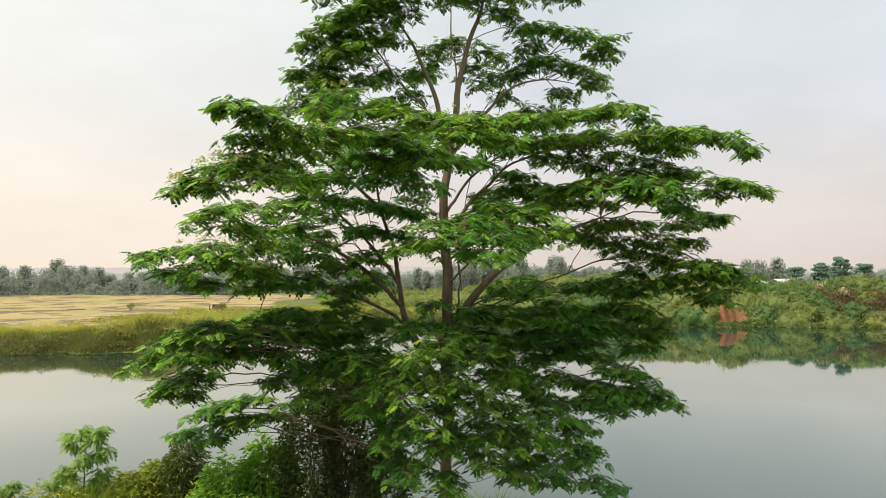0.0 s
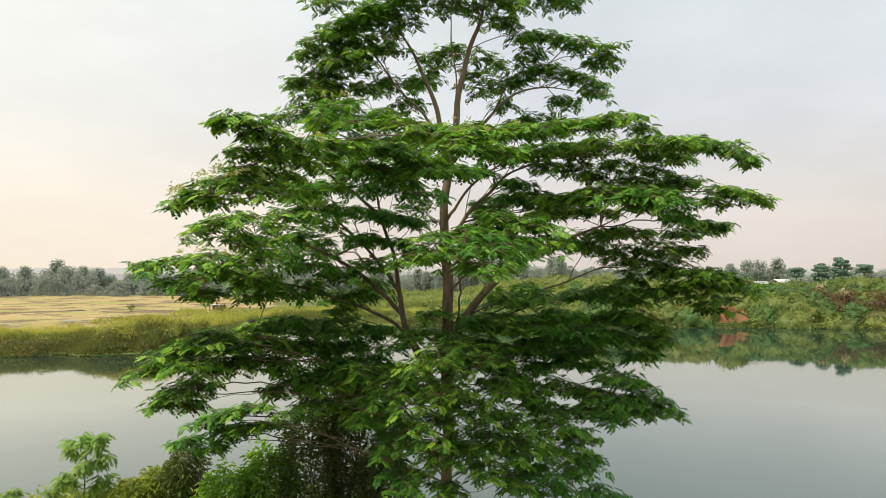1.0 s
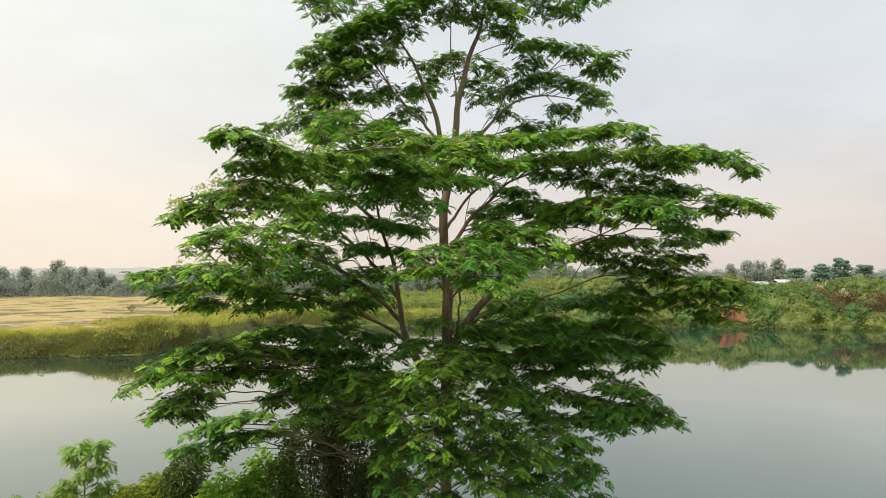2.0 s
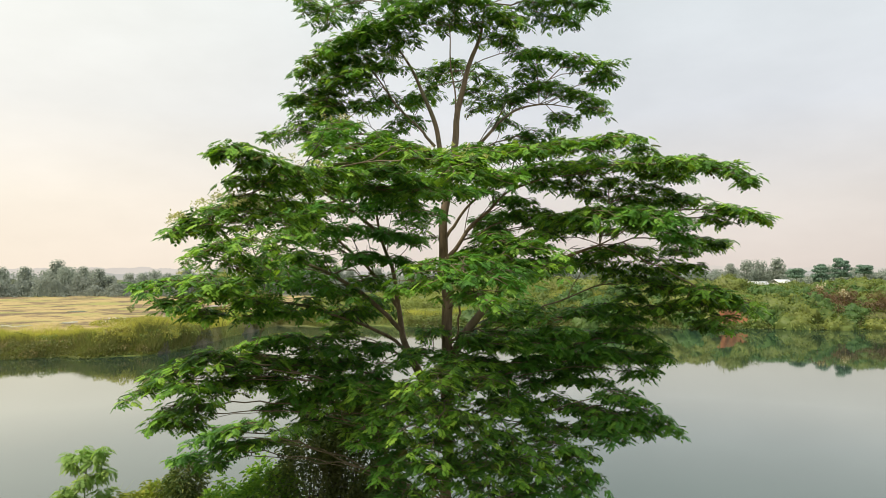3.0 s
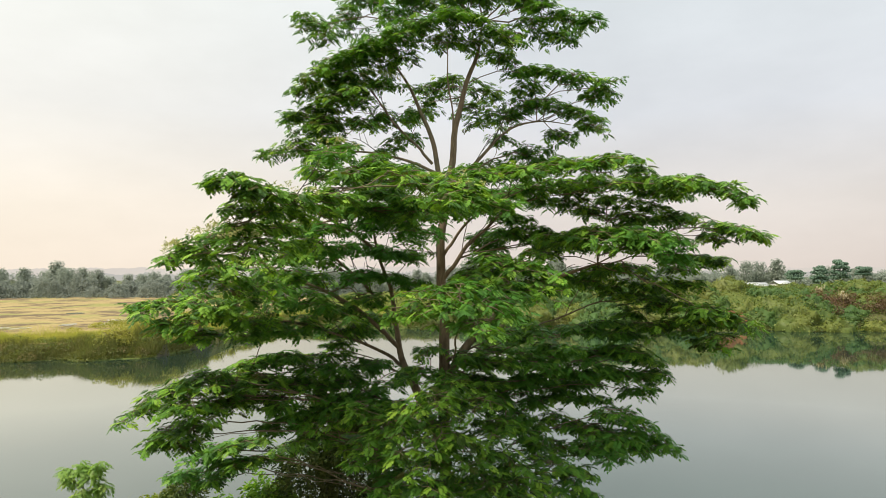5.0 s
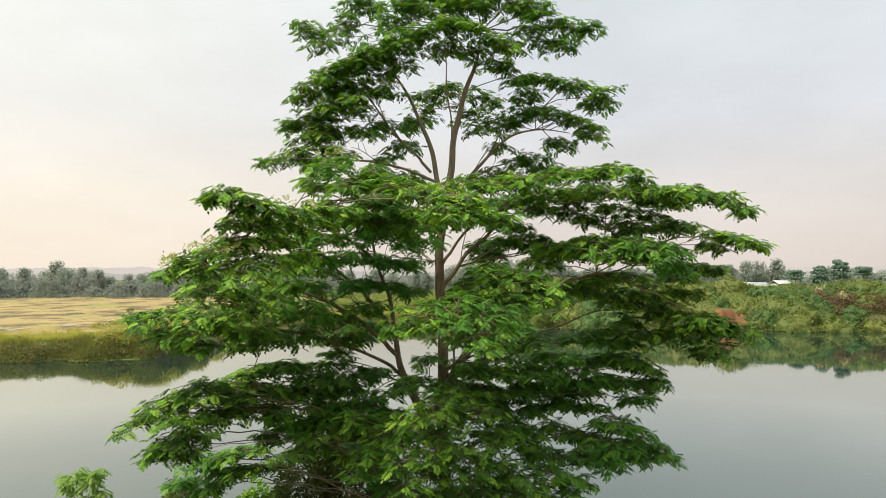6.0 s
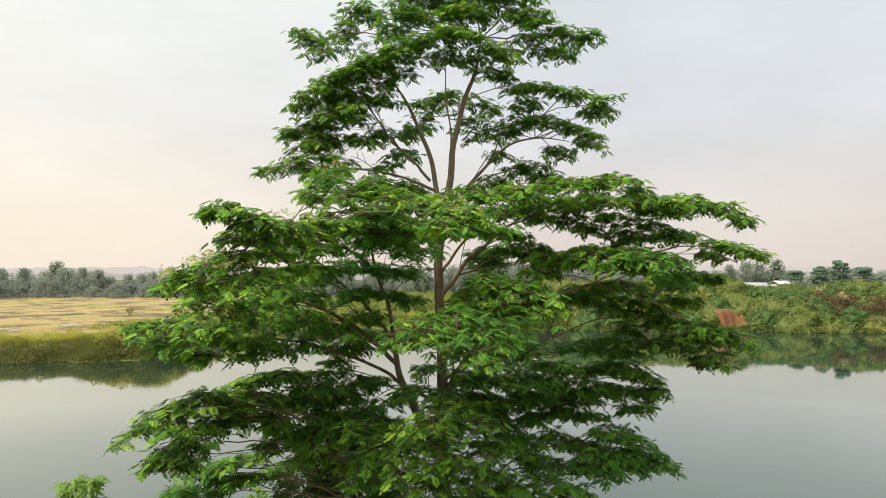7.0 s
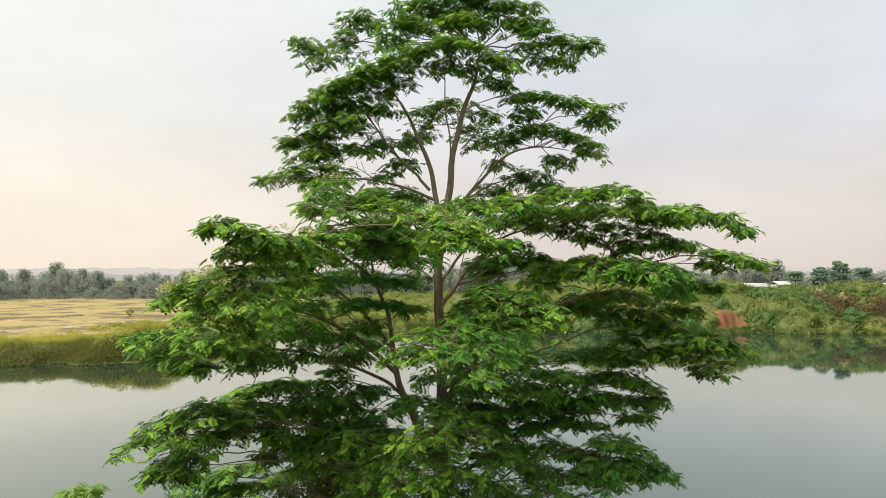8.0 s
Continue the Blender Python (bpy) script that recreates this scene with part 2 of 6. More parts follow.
M_SOIL = ground_material("grassy_soil", [(0.3, (0.06, 0.08, 0.025)), (0.7, (0.15, 0.14, 0.05))], 2.5, (0.14, 0.10, 0.06), 0.25)
M_FIELD = field_material()
M_HILL = ground_material("overgrown_bank_soil", [(0.3, (0.06, 0.09, 0.025)), (0.7, (0.15, 0.17, 0.045))], 0.8, (0.10, 0.10, 0.04), 0.06)
M_RED = ground_material("red_earth", [(0.3, (0.17, 0.070, 0.035)), (0.7, (0.27, 0.115, 0.058))], 1.2, (0.18, 0.10, 0.05), 0.3, 0.8)
M_BED = ground_material("lake_mud", [(0.3, (0.06, 0.06, 0.04)), (0.7, (0.10, 0.09, 0.06))], 0.6, (0.07, 0.08, 0.05), 0.1)
M_WATER = water_material()
M_POOL = water_material("shallow_pool_water", 0.09, 0.95)
M_ROOF = plain_material("pale_sheet_roof", (0.44, 0.45, 0.44), (0.55, 0.56, 0.54), 0.4, 0.5)
M_PLASTER = plain_material("weathered_plaster", (0.42, 0.40, 0.37), (0.55, 0.53, 0.49), 0.4)
M_GLASS_DARK = plain_material("dark_window_pane", (0.03, 0.035, 0.04), (0.05, 0.055, 0.06), 0.4, 0.15)


# ---- mesh helpers ----
def mesh_object(name, verts, faces, mat, parent=None, smooth=False):
    """One mesh object from an array of points and one or more arrays of faces (triangles or quads)."""
    me = bpy.data.meshes.new(name)
    verts = np.asarray(verts, dtype=np.float32)
    blocks = [np.asarray(f, dtype=np.int32) for f in (faces if isinstance(faces, list) else [faces]) if len(f)]
    loops = np.concatenate([b.ravel() for b in blocks])
    sizes = np.concatenate([np.full(len(b), b.shape[1], dtype=np.int32) for b in blocks])
    me.vertices.add(len(verts))
    me.vertices.foreach_set("co", verts.ravel())
    me.loops.add(len(loops))
    me.loops.foreach_set("vertex_index", loops)
    me.polygons.add(len(sizes))
    me.polygons.foreach_set("loop_start", np.concatenate([[0], np.cumsum(sizes)[:-1]]).astype(np.int32))
    if smooth:
        me.polygons.foreach_set("use_smooth", np.ones(len(sizes), dtype=bool))
    me.update(calc_edges=True)
    me.validate()
    me.materials.append(mat)
    ob = new(name, me)
    if parent:
        ob.parent = parent
    return ob


class Pile:
    """Gathers the pieces of one mesh."""

    def __init__(self):
        self.verts, self.quads, self.tris, self.count = [], [], [], 0

    def add(self, verts, quads=(), tris=()):
        self.verts.append(np.asarray(verts, dtype=np.float32))
        if len(quads):
            self.quads.append(np.asarray(quads) + self.count)
        if len(tris):
            self.tris.append(np.asarray(tris) + self.count)
        self.count += len(verts)

    def build(self, name, mat, parent=None, smooth=False):
        faces = [np.concatenate(f) for f in (self.quads, self.tris) if f]
        return mesh_object(name, np.concatenate(self.verts), faces, mat, parent, smooth)


def tube(pile, pts, radii, sides=6):
    """A tapering round branch along pts."""
    pts, radii = np.asarray(pts, float), np.asarray(radii, float)
    n = len(pts)
    tan = np.gradient(pts, axis=0)
    tan /= np.linalg.norm(tan, axis=1)[:, None] + 1e-9
    ref = np.where(np.abs(tan[:, 2:3]) > 0.9, np.array([[1.0, 0, 0]]), np.array([[0, 0, 1.0]]))
    u = np.cross(tan, ref)
    u /= np.linalg.norm(u, axis=1)[:, None] + 1e-9
    v = np.cross(tan, u)
    a = np.arange(sides) / sides * 2 * np.pi
    ring = np.cos(a)[None, :, None] * u[:, None] + np.sin(a)[None, :, None] * v[:, None]
    verts = (pts[:, None] + ring * radii[:, None, None]).reshape(-1, 3)
    i, j = np.meshgrid(np.arange(n - 1), np.arange(sides), indexing="ij")
    k = (j + 1) % sides
    quads = np.stack([i * sides + j, i * sides + k, (i + 1) * sides + k, (i + 1) * sides + j], -1).reshape(-1, 4)
    pile.add(verts, quads)


def bezier(a, b, c, d, n):
    t = np.linspace(0, 1, n)[:, None]
    return (1 - t) ** 3 * a + 3 * t * (1 - t) ** 2 * b + 3 * t * t * (1 - t) * c + t ** 3 * d


def rotations(azimuth, pitch, roll):
    """Arrays of turns that carry x onto a way of that azimuth and pitch (radians), rolled about itself."""
    ca, sa, cp, sp = np.cos(azimuth), np.sin(azimuth), np.cos(pitch), np.sin(pitch)
    x = np.stack([ca * cp, sa * cp, sp], -1)
    y0 = np.stack([-sa, ca, np.zeros_like(ca)], -1)
    z0 = np.cross(x, y0)
    y = y0 * np.cos(roll)[:, None] + z0 * np.sin(roll)[:, None]
    return np.stack([x, y, np.cross(x, y)], -1)


def scatter(pile, model, turn, size, place):
    """Copies of a small model (points, quads, triangles), turned, sized and placed, joined into the pile."""
    v, q, t = model
    n, m = len(place), len(v)
    if not n:
        return
    verts = np.einsum("nij,mj->nmi", turn, v) * np.asarray(size)[:, None, None] + place[:, None]
    step = (np.arange(n) * m)[:, None, None]
    pile.add(verts.reshape(-1, 3), (q[None] + step).reshape(-1, 4) if len(q) else (), (t[None] + step).reshape(-1, 3) if len(t) else ())


NO_FACE = np.zeros((0, 3), dtype=int)


def feather_leaf(seed, pairs=5, wide=0.125):
    """A twice-cut leaf one unit long, arching over: pairs of narrow feathers along a stalk, and one at its end."""
    r = np.random.default_rng(seed)
    bend = r.uniform(0.25, 0.5)

    def spine(s):
        return np.array([s * (1 - 0.25 * bend * s), 0.04 * math.sin(3 * s + seed), -bend * s * s])

    verts, quads = [], []
    for s in (0.0, *(0.2 + 0.64 * i / pairs for i in range(pairs + 1))):
        verts.extend((spine(s) - (0, 0.009, 0), spine(s) + (0, 0.009, 0)))
    quads.extend((2 * i, 2 * i + 2, 2 * i + 3, 2 * i + 1) for i in range(pairs + 1))

    def feather(foot, way, length):
        side = np.array([-way[1], way[0], 0.0]) / (math.hypot(way[0], way[1]) + 1e-6) * wide * 0.5
        k, p = len(verts), verts[foot]
        verts.extend((p + way * length * 0.58 - side, p + way * length + (0, 0, -0.16 * length), p + way * length * 0.58 + side))
        quads.append((foot, k, k + 1, k + 2))

    for i in range(pairs):
        f = i / (pairs - 1)
        length = 0.43 * (1 - 0.5 * abs(f - 0.4) ** 1.5) * r.uniform(0.88, 1.1)
        for sgn in (-1, 1):
            ang = r.uniform(0.85, 1.05) - 0.25 * f
            feather(2 * i + 2 + (sgn > 0), np.array([math.cos(ang), sgn * math.sin(ang), -r.uniform(0.05, 0.35)]), length)
    feather(2 * pairs + 2, np.array([0.95, r.uniform(-0.2, 0.2), -bend]), 0.32)
    return np.array(verts), np.array(quads), NO_FACE


def simple_leaf(width=0.45, fold=0.12):
    v = np.array([(0, 0, 0), (0.4, width / 2, fold), (0.8, width / 3, fold * 0.4), (1, 0, -0.12), (0.8, -width / 3, fold * 0.4), (0.4, -width / 2, fold)])
    return v, np.array([(0, 1, 2, 3), (0, 3, 4, 5)]), NO_FACE


def blade(width=0.03, lean=0.35):
    """A grass blade one unit high, arching over."""
    v = np.array([(-width, 0, 0), (width, 0, 0), (width * 0.8 + lean * 0.25, 0, 0.55), (-width * 0.8 + lean * 0.25, 0, 0.55), (lean, 0, 1.0)])
    return v, np.array([(0, 1, 2, 3)]), np.array([(3, 2, 4)])


FEATHERS = [feather_leaf(n, p, w) for n, p, w in ((1, 4, 0.2), (2, 5, 0.165), (3, 4, 0.205), (4, 5, 0.17))]
FULL_FEATHERS = [feather_leaf(n, p, 0.14) for n, p in ((1, 5), (2, 6), (3, 5), (4, 6))]
OVAL = simple_leaf()
NARROW = simple_leaf(0.26)
TUFT = np.array([(0, 0, 0), (0.5, 0.32, 0.08), (1, 0, -0.1), (0.5, -0.32, 0.08)]), np.array([(0, 1, 2, 3)]), NO_FACE      # a far clump of leaves


# ---- the ground: one sheet, with the near bank, the lake bed, the marsh field and the high far bank ----
def smooth_step(a, b, v):
    t = np.clip((v - a) / (b - a), 0, 1)
    return t * t * (3 - 2 * t)


def near_edge(x):
    """How far ahead the top of the near bank reaches."""
    return 15.7 - 0.34 * np.clip(x, -1.5, 40) + 1.9 * np.exp(-((x + 7.8) / 2.4) ** 2) + 0.25 * np.sin(x * 0.9)


def far_shore(x):
    """The line of the far waterside."""
    y = np.interp(x, [-400, -120, -75, -58, -46, -40.5, -38.7, -37.6, -36, -10, 45, 84, 130, 400], [64, 80, 87, 91, 96, 98.5, 108, 125, 148, 147, 141, 138, 126, 100])
    return y + 1.6 * np.sin(x * 0.31) + 0.9 * np.sin(x * 0.83 + 1.0)


def height(x, y):
    edge, shore = near_edge(x), far_shore(x)
    near = 5.1 - 8.0 * smooth_step(-0.5, 8.5, y - edge) + 0.25 * np.sin(x * 0.9) * np.sin(y * 0.8)
    d = y - shore
    high = smooth_step(-2, 30, x)                                  # the bank rises towards the right
    low_land = 2.0 * smooth_step(-1.5, 3.5, d) + 1.2 * np.exp(-((x + 43.5) / 3.8) ** 2 - ((d - 6) / 5) ** 2)
    high_land = 3.0 * smooth_step(-1.5, 4, d) + 4.6 * smooth_step(2, 16, d) + 0.8 * np.sin(x * 0.23 + 2) * np.sin(y * 0.19) * smooth_step(2, 10, d) - 2.2 * smooth_step(45, 110, d)
    gully = 0.25 * np.sin(x * 2.1) + 0.2 * np.sin(x * 7.3 + 1)
    cut = np.exp(-((x - 59.3) / 3.8) ** 4)                          # a washed-out face of red earth
    high_land = high_land * (1 - cut) + cut * (0.6 * smooth_step(-2, 1, d) + 3.6 * smooth_step(1.5, 4.2, d + gully) + 3.4 * smooth_step(5, 18, d))
    far = -3.0 + 3.0 * smooth_step(-6, -1.0, d) + low_land * (1 - high) + high_land * high
    return np.where(y < 45, near, far)


def make_ground():
    def axis(parts):
        return np.concatenate([np.arange(a, b, s) for a, b, s in parts])
    xs = axis([(-4000, -600, 400), (-600, -160, 40), (-160, -60, 4), (-60, -16, 1.5), (-16, 12, 0.5), (12, 51, 1.5), (51, 67, 0.4), (67, 120, 1.5), (120, 240, 8), (240, 600, 60), (600, 4200, 400)])
    ys = axis([(-4000, -400, 400), (-400, -40, 40), (-40, 8, 3), (8, 32, 0.5), (32, 76, 4), (76, 134, 1.1), (134, 147, 0.4), (147, 185, 1.1), (185, 300, 8), (300, 900, 60), (900, 4500, 400)])
    X, Y = np.meshgrid(xs, ys)
    Z = height(X, Y)
    rng = np.random.default_rng(5)
    Z = Z + rng.normal(0, 0.04, Z.shape) * (np.abs(X) < 200) * np.where(Y > 70, 0.25, 1.0)
    nx, ny = len(xs), len(ys)
    i, j = np.meshgrid(np.arange(ny - 1), np.arange(nx - 1), indexing="ij")
    quads = np.stack([i * nx + j, i * nx + j + 1, (i + 1) * nx + j + 1, (i + 1) * nx + j], -1).reshape(-1, 4)
    ob = mesh_object("ground", np.stack([X, Y, Z], -1).reshape(-1, 3), quads, M_SOIL, smooth=True)
    for m in (M_FIELD, M_HILL, M_RED, M_BED):
        ob.data.materials.append(m)
    cx, cy = (X[:-1, :-1] + X[1:, 1:]) / 2, (Y[:-1, :-1] + Y[1:, 1:]) / 2
    cz = height(cx, cy)
    d = cy - far_shore(cx)
    index = np.where(cy < 45, 0, np.where(cx < -50 + 3 * np.sin(cy * 0.11), 1, 2))
    index = np.where((np.abs(cx - 59.5 - 0.5 * np.sin(cy * 1.7) - 0.3 * np.sin(cy * 4.1)) < 4.3 + 0.5 * np.sin(cz * 2.3)) & (cz > 0.9) & (d < 4.6 + 0.5 * np.sin(cx * 1.9)), 3, index)
    index = np.where(cy > 330, 2, index)
    index = np.where((d < 3.2) & (cy > 45) & (index == 1), 2, index)
    index = np.where(cz < -0.4, 4, index)
    ob.data.polygons.foreach_set("material_index", index.ravel().astype(np.int32))
    return tagged(ob, "grassy lake bank, dry marsh field and overgrown red-earth slope", "ground", kind="structure")


make_ground()
lake = mesh_object("water", [(-900, -60, 0), (900, -60, 0), (900, 200, 0), (-900, 200, 0)], np.array([(0, 1, 2, 3)]), M_WATER)
tagged(lake, "still grey-green lake water mirroring the pale sky", "water", kind="structure")


# ---- the large tree ----
tree = tagged(new("tree"), "tall spreading tree with tiered sprays of feathery green leaves", "tree")
tree.location = (0.05, 13.6, 4.9)
BASE = np.array(tree.location)
rng = np.random.default_rng(11)


def stem_path(points, n=26):
    """A smooth line through a few points (x, y, z, radius)."""
    p = np.array(points, float)
    s = np.concatenate([[0], np.cumsum(np.linalg.norm(np.diff(p[:, :3], axis=0), axis=1))])
    u = np.linspace(0, s[-1], n)
    q = np.stack([np.interp(u, s, p[:, k]) for k in range(4)], -1)
    for _ in range(3):
        q[1:-1] = 0.25 * q[:-2] + 0.5 * q[1:-1] + 0.25 * q[2:]
    q[:, :2] += 0.025 * np.stack([np.sin(u * 2.3) + 0.5 * np.sin(u * 6.1), np.cos(u * 1.9) + 0.5 * np.cos(u * 5.3)], -1) * (u[:, None] > 0.3)
    return q


STEMS = {}
STEMS["trunk"] = stem_path([(0.05, 13.6, 4.6, 0.24), (0.05, 13.55, 5.4, 0.15), (0.06, 13.5, 6.5, 0.115), (0.08, 13.45, 9.0, 0.112), (0.07, 13.45, 11.0, 0.108), (0.02, 13.45, 12.3, 0.088), (0.09, 13.42, 13.31, 0.08), (0.25, 13.4, 14.08, 0.068), (0.34, 13.38, 14.78, 0.059), (0.47, 13.36, 15.4, 0.051), (0.6, 13.4, 15.89, 0.042), (0.8, 13.45, 16.38, 0.029), (0.89, 13.5, 16.93, 0.019), (0.78, 13.6, 17.49, 0.01)], 60)
STEMS["side_stem"] = stem_path([(0.05, 13.6, 8.5, 0.11), (-0.3, 13.9, 9.03, 0.1), (-0.58, 14.1, 9.6, 0.085), (-0.85, 14.2, 10.3, 0.061), (-0.91, 14.15, 10.9, 0.049), (-1.1, 13.9, 11.76, 0.036), (-1.27, 13.5, 12.33, 0.027), (-1.21, 12.8, 13.1, 0.017), (-1.05, 12.0, 13.51, 0.01)], 34)
STEMS["right_limb"] = stem_path([(0.07, 13.45, 9.66, 0.098), (0.37, 13.35, 10.25, 0.083), (0.75, 13.2, 10.77, 0.07), (1.29, 13.1, 11.19, 0.056), (1.87, 13.0, 11.6, 0.044), (2.39, 12.9, 11.84, 0.033), (2.92, 12.6, 12.02, 0.017)], 34)
STEMS["left_limb"] = stem_path([(-0.86, 14.18, 10.31, 0.048), (-1.44, 13.8, 10.93, 0.042), (-1.94, 13.3, 11.38, 0.034), (-2.37, 12.9, 11.61, 0.026), (-2.76, 12.5, 11.75, 0.018), (-3.1, 12.0, 11.83, 0.01)], 26)
STEMS["low_left_limb"] = stem_path([(-0.69, 14.15, 9.84, 0.041), (-1.07, 14.1, 10.17, 0.036), (-1.63, 13.9, 10.45, 0.03), (-2.21, 13.6, 10.7, 0.024), (-2.75, 13.2, 10.88, 0.018), (-3.25, 12.6, 11.03, 0.01)], 26)
STEMS["mid_left_limb"] = stem_path([(-0.92, 14.15, 10.78, 0.041), (-1.31, 13.9, 11.34, 0.034), (-1.67, 13.5, 11.8, 0.027), (-2.04, 13.0, 12.21, 0.02), (-2.28, 12.4, 12.51, 0.011)], 26)
STEMS["front_left_limb"] = stem_path([(-1.25, 13.55, 12.25, 0.036), (-1.51, 12.9, 12.51, 0.03), (-1.79, 11.9, 12.74, 0.024), (-2.04, 10.6, 12.87, 0.017), (-2.19, 9.2, 12.83, 0.01)], 26)
STEMS["right_upper_limb"] = stem_path([(0.05, 13.45, 11.71, 0.048), (0.27, 13.4, 12.02, 0.04), (0.56, 13.3, 12.46, 0.035), (0.91, 13.2, 12.72, 0.029), (1.28, 13.0, 13.07, 0.022), (1.89, 12.7, 13.27, 0.011)], 26)
STEMS["front_right_limb"] = stem_path([(0.05, 13.45, 12.16, 0.034), (0.29, 13.3, 12.57, 0.028), (0.58, 13.0, 12.9, 0.024), (1.03, 12.5, 13.12, 0.017), (1.48, 11.9, 13.31, 0.009)], 26)
STEMS["left_leader"] = stem_path([(0.06, 13.42, 13.16, 0.058), (-0.05, 13.5, 13.9, 0.052), (-0.14, 13.55, 14.42, 0.048), (-0.24, 13.55, 14.83, 0.042), (-0.45, 13.5, 15.26, 0.033), (-0.64, 13.4, 15.64, 0.026), (-0.91, 13.3, 15.99, 0.014)], 34)
STEMS["right_leader"] = stem_path([(0.09, 13.42, 13.22, 0.046), (0.73, 13.6, 14.11, 0.034), (1.13, 13.7, 14.49, 0.029), (1.53, 13.75, 14.86, 0.022), (2.11, 13.75, 14.95, 0.013), (2.64, 13.8, 14.87, 0.007)], 26)
STEMS["front_leader"] = stem_path([(0.2, 13.35, 13.71, 0.022), (0.24, 13.2, 14.35, 0.018), (0.24, 13.05, 14.93, 0.016), (0.17, 12.9, 15.76, 0.013), (0.15, 12.8, 16.22, 0.007)], 26)
STEMS["sweep_limb"] = stem_path([(-0.15, 13.5, 14.02, 0.031), (-0.52, 13.35, 14.41, 0.025), (-0.96, 13.25, 14.81, 0.02), (-1.25, 13.2, 15.35, 0.014), (-1.56, 13.15, 15.76, 0.008)], 26)
STEMS["upper_left_limb"] = stem_path([(-0.04, 13.48, 13.82, 0.032), (-0.68, 13.3, 14.07, 0.025), (-1.34, 13.2, 14.2, 0.019), (-2.01, 13.25, 14.23, 0.013), (-2.69, 13.35, 14.16, 0.007)], 26)
stem_parts = {}
for key, path in STEMS.items():
    pile = Pile()
    tube(pile, path[:, :3] - BASE, path[:, 3], 10)
    stem_parts[key] = pile.build("trunk" if key == "trunk" else "limb" if key.endswith("limb") else "stem", M_BARK, tree, True)
ALL_STEM = np.concatenate(list(STEMS.values()))


def bare_twigs(key, count):
    """Thin leafless twigs, curving up and outwards from the outer part of a limb, each with a fork or two."""
    path = STEMS[key][:, :3]
    for _ in range(count):
        i = int(rng.integers(int(0.3 * len(path)), len(path) - 3))
        along = path[i + 2] - path[i]
        along /= np.linalg.norm(along)
        side = np.array([-along[1], along[0], 0.0]) * rng.choice((-1, 1))
        way = along * rng.uniform(0.5, 0.9) + side * rng.uniform(0.3, 0.8) + np.array([0, 0, rng.uniform(-0.25, 0.5)])
        a, size = path[i], rng.uniform(0.45, 1.0)
        line = bezier(a, a + way * size * 0.35, a + way * size * 0.7 + (0, 0, 0.08), a + way * size + (0, 0, rng.uniform(-0.1, 0.2)), 8)
        pile = Pile()
        tube(pile, line - BASE, np.linspace(0.011, 0.0045, 8), 4)
        for j in (3, 5):
            off = way * 0.6 + rng.normal(0, 0.45, 3)
            tube(pile, bezier(line[j], line[j] + off * size * 0.15, line[j] + off * size * 0.3, line[j] + off * size * 0.42 + (0, 0, 0.04), 5) - BASE, np.linspace(0.007, 0.004, 5), 4)
        pile.build("twig", M_BARK_DARK, stem_parts[key], True)


for key, count in (("left_limb", 9), ("low_left_limb", 10), ("mid_left_limb", 9), ("front_left_limb", 7), ("right_upper_limb", 7), ("front_right_limb", 5),
                   ("right_leader", 8), ("upper_left_limb", 6), ("sweep_limb", 5), ("right_limb", 5), ("side_stem", 6)):
    bare_twigs(key, count)
LEAF_SPOTS = []            # near leaves that become objects of their own


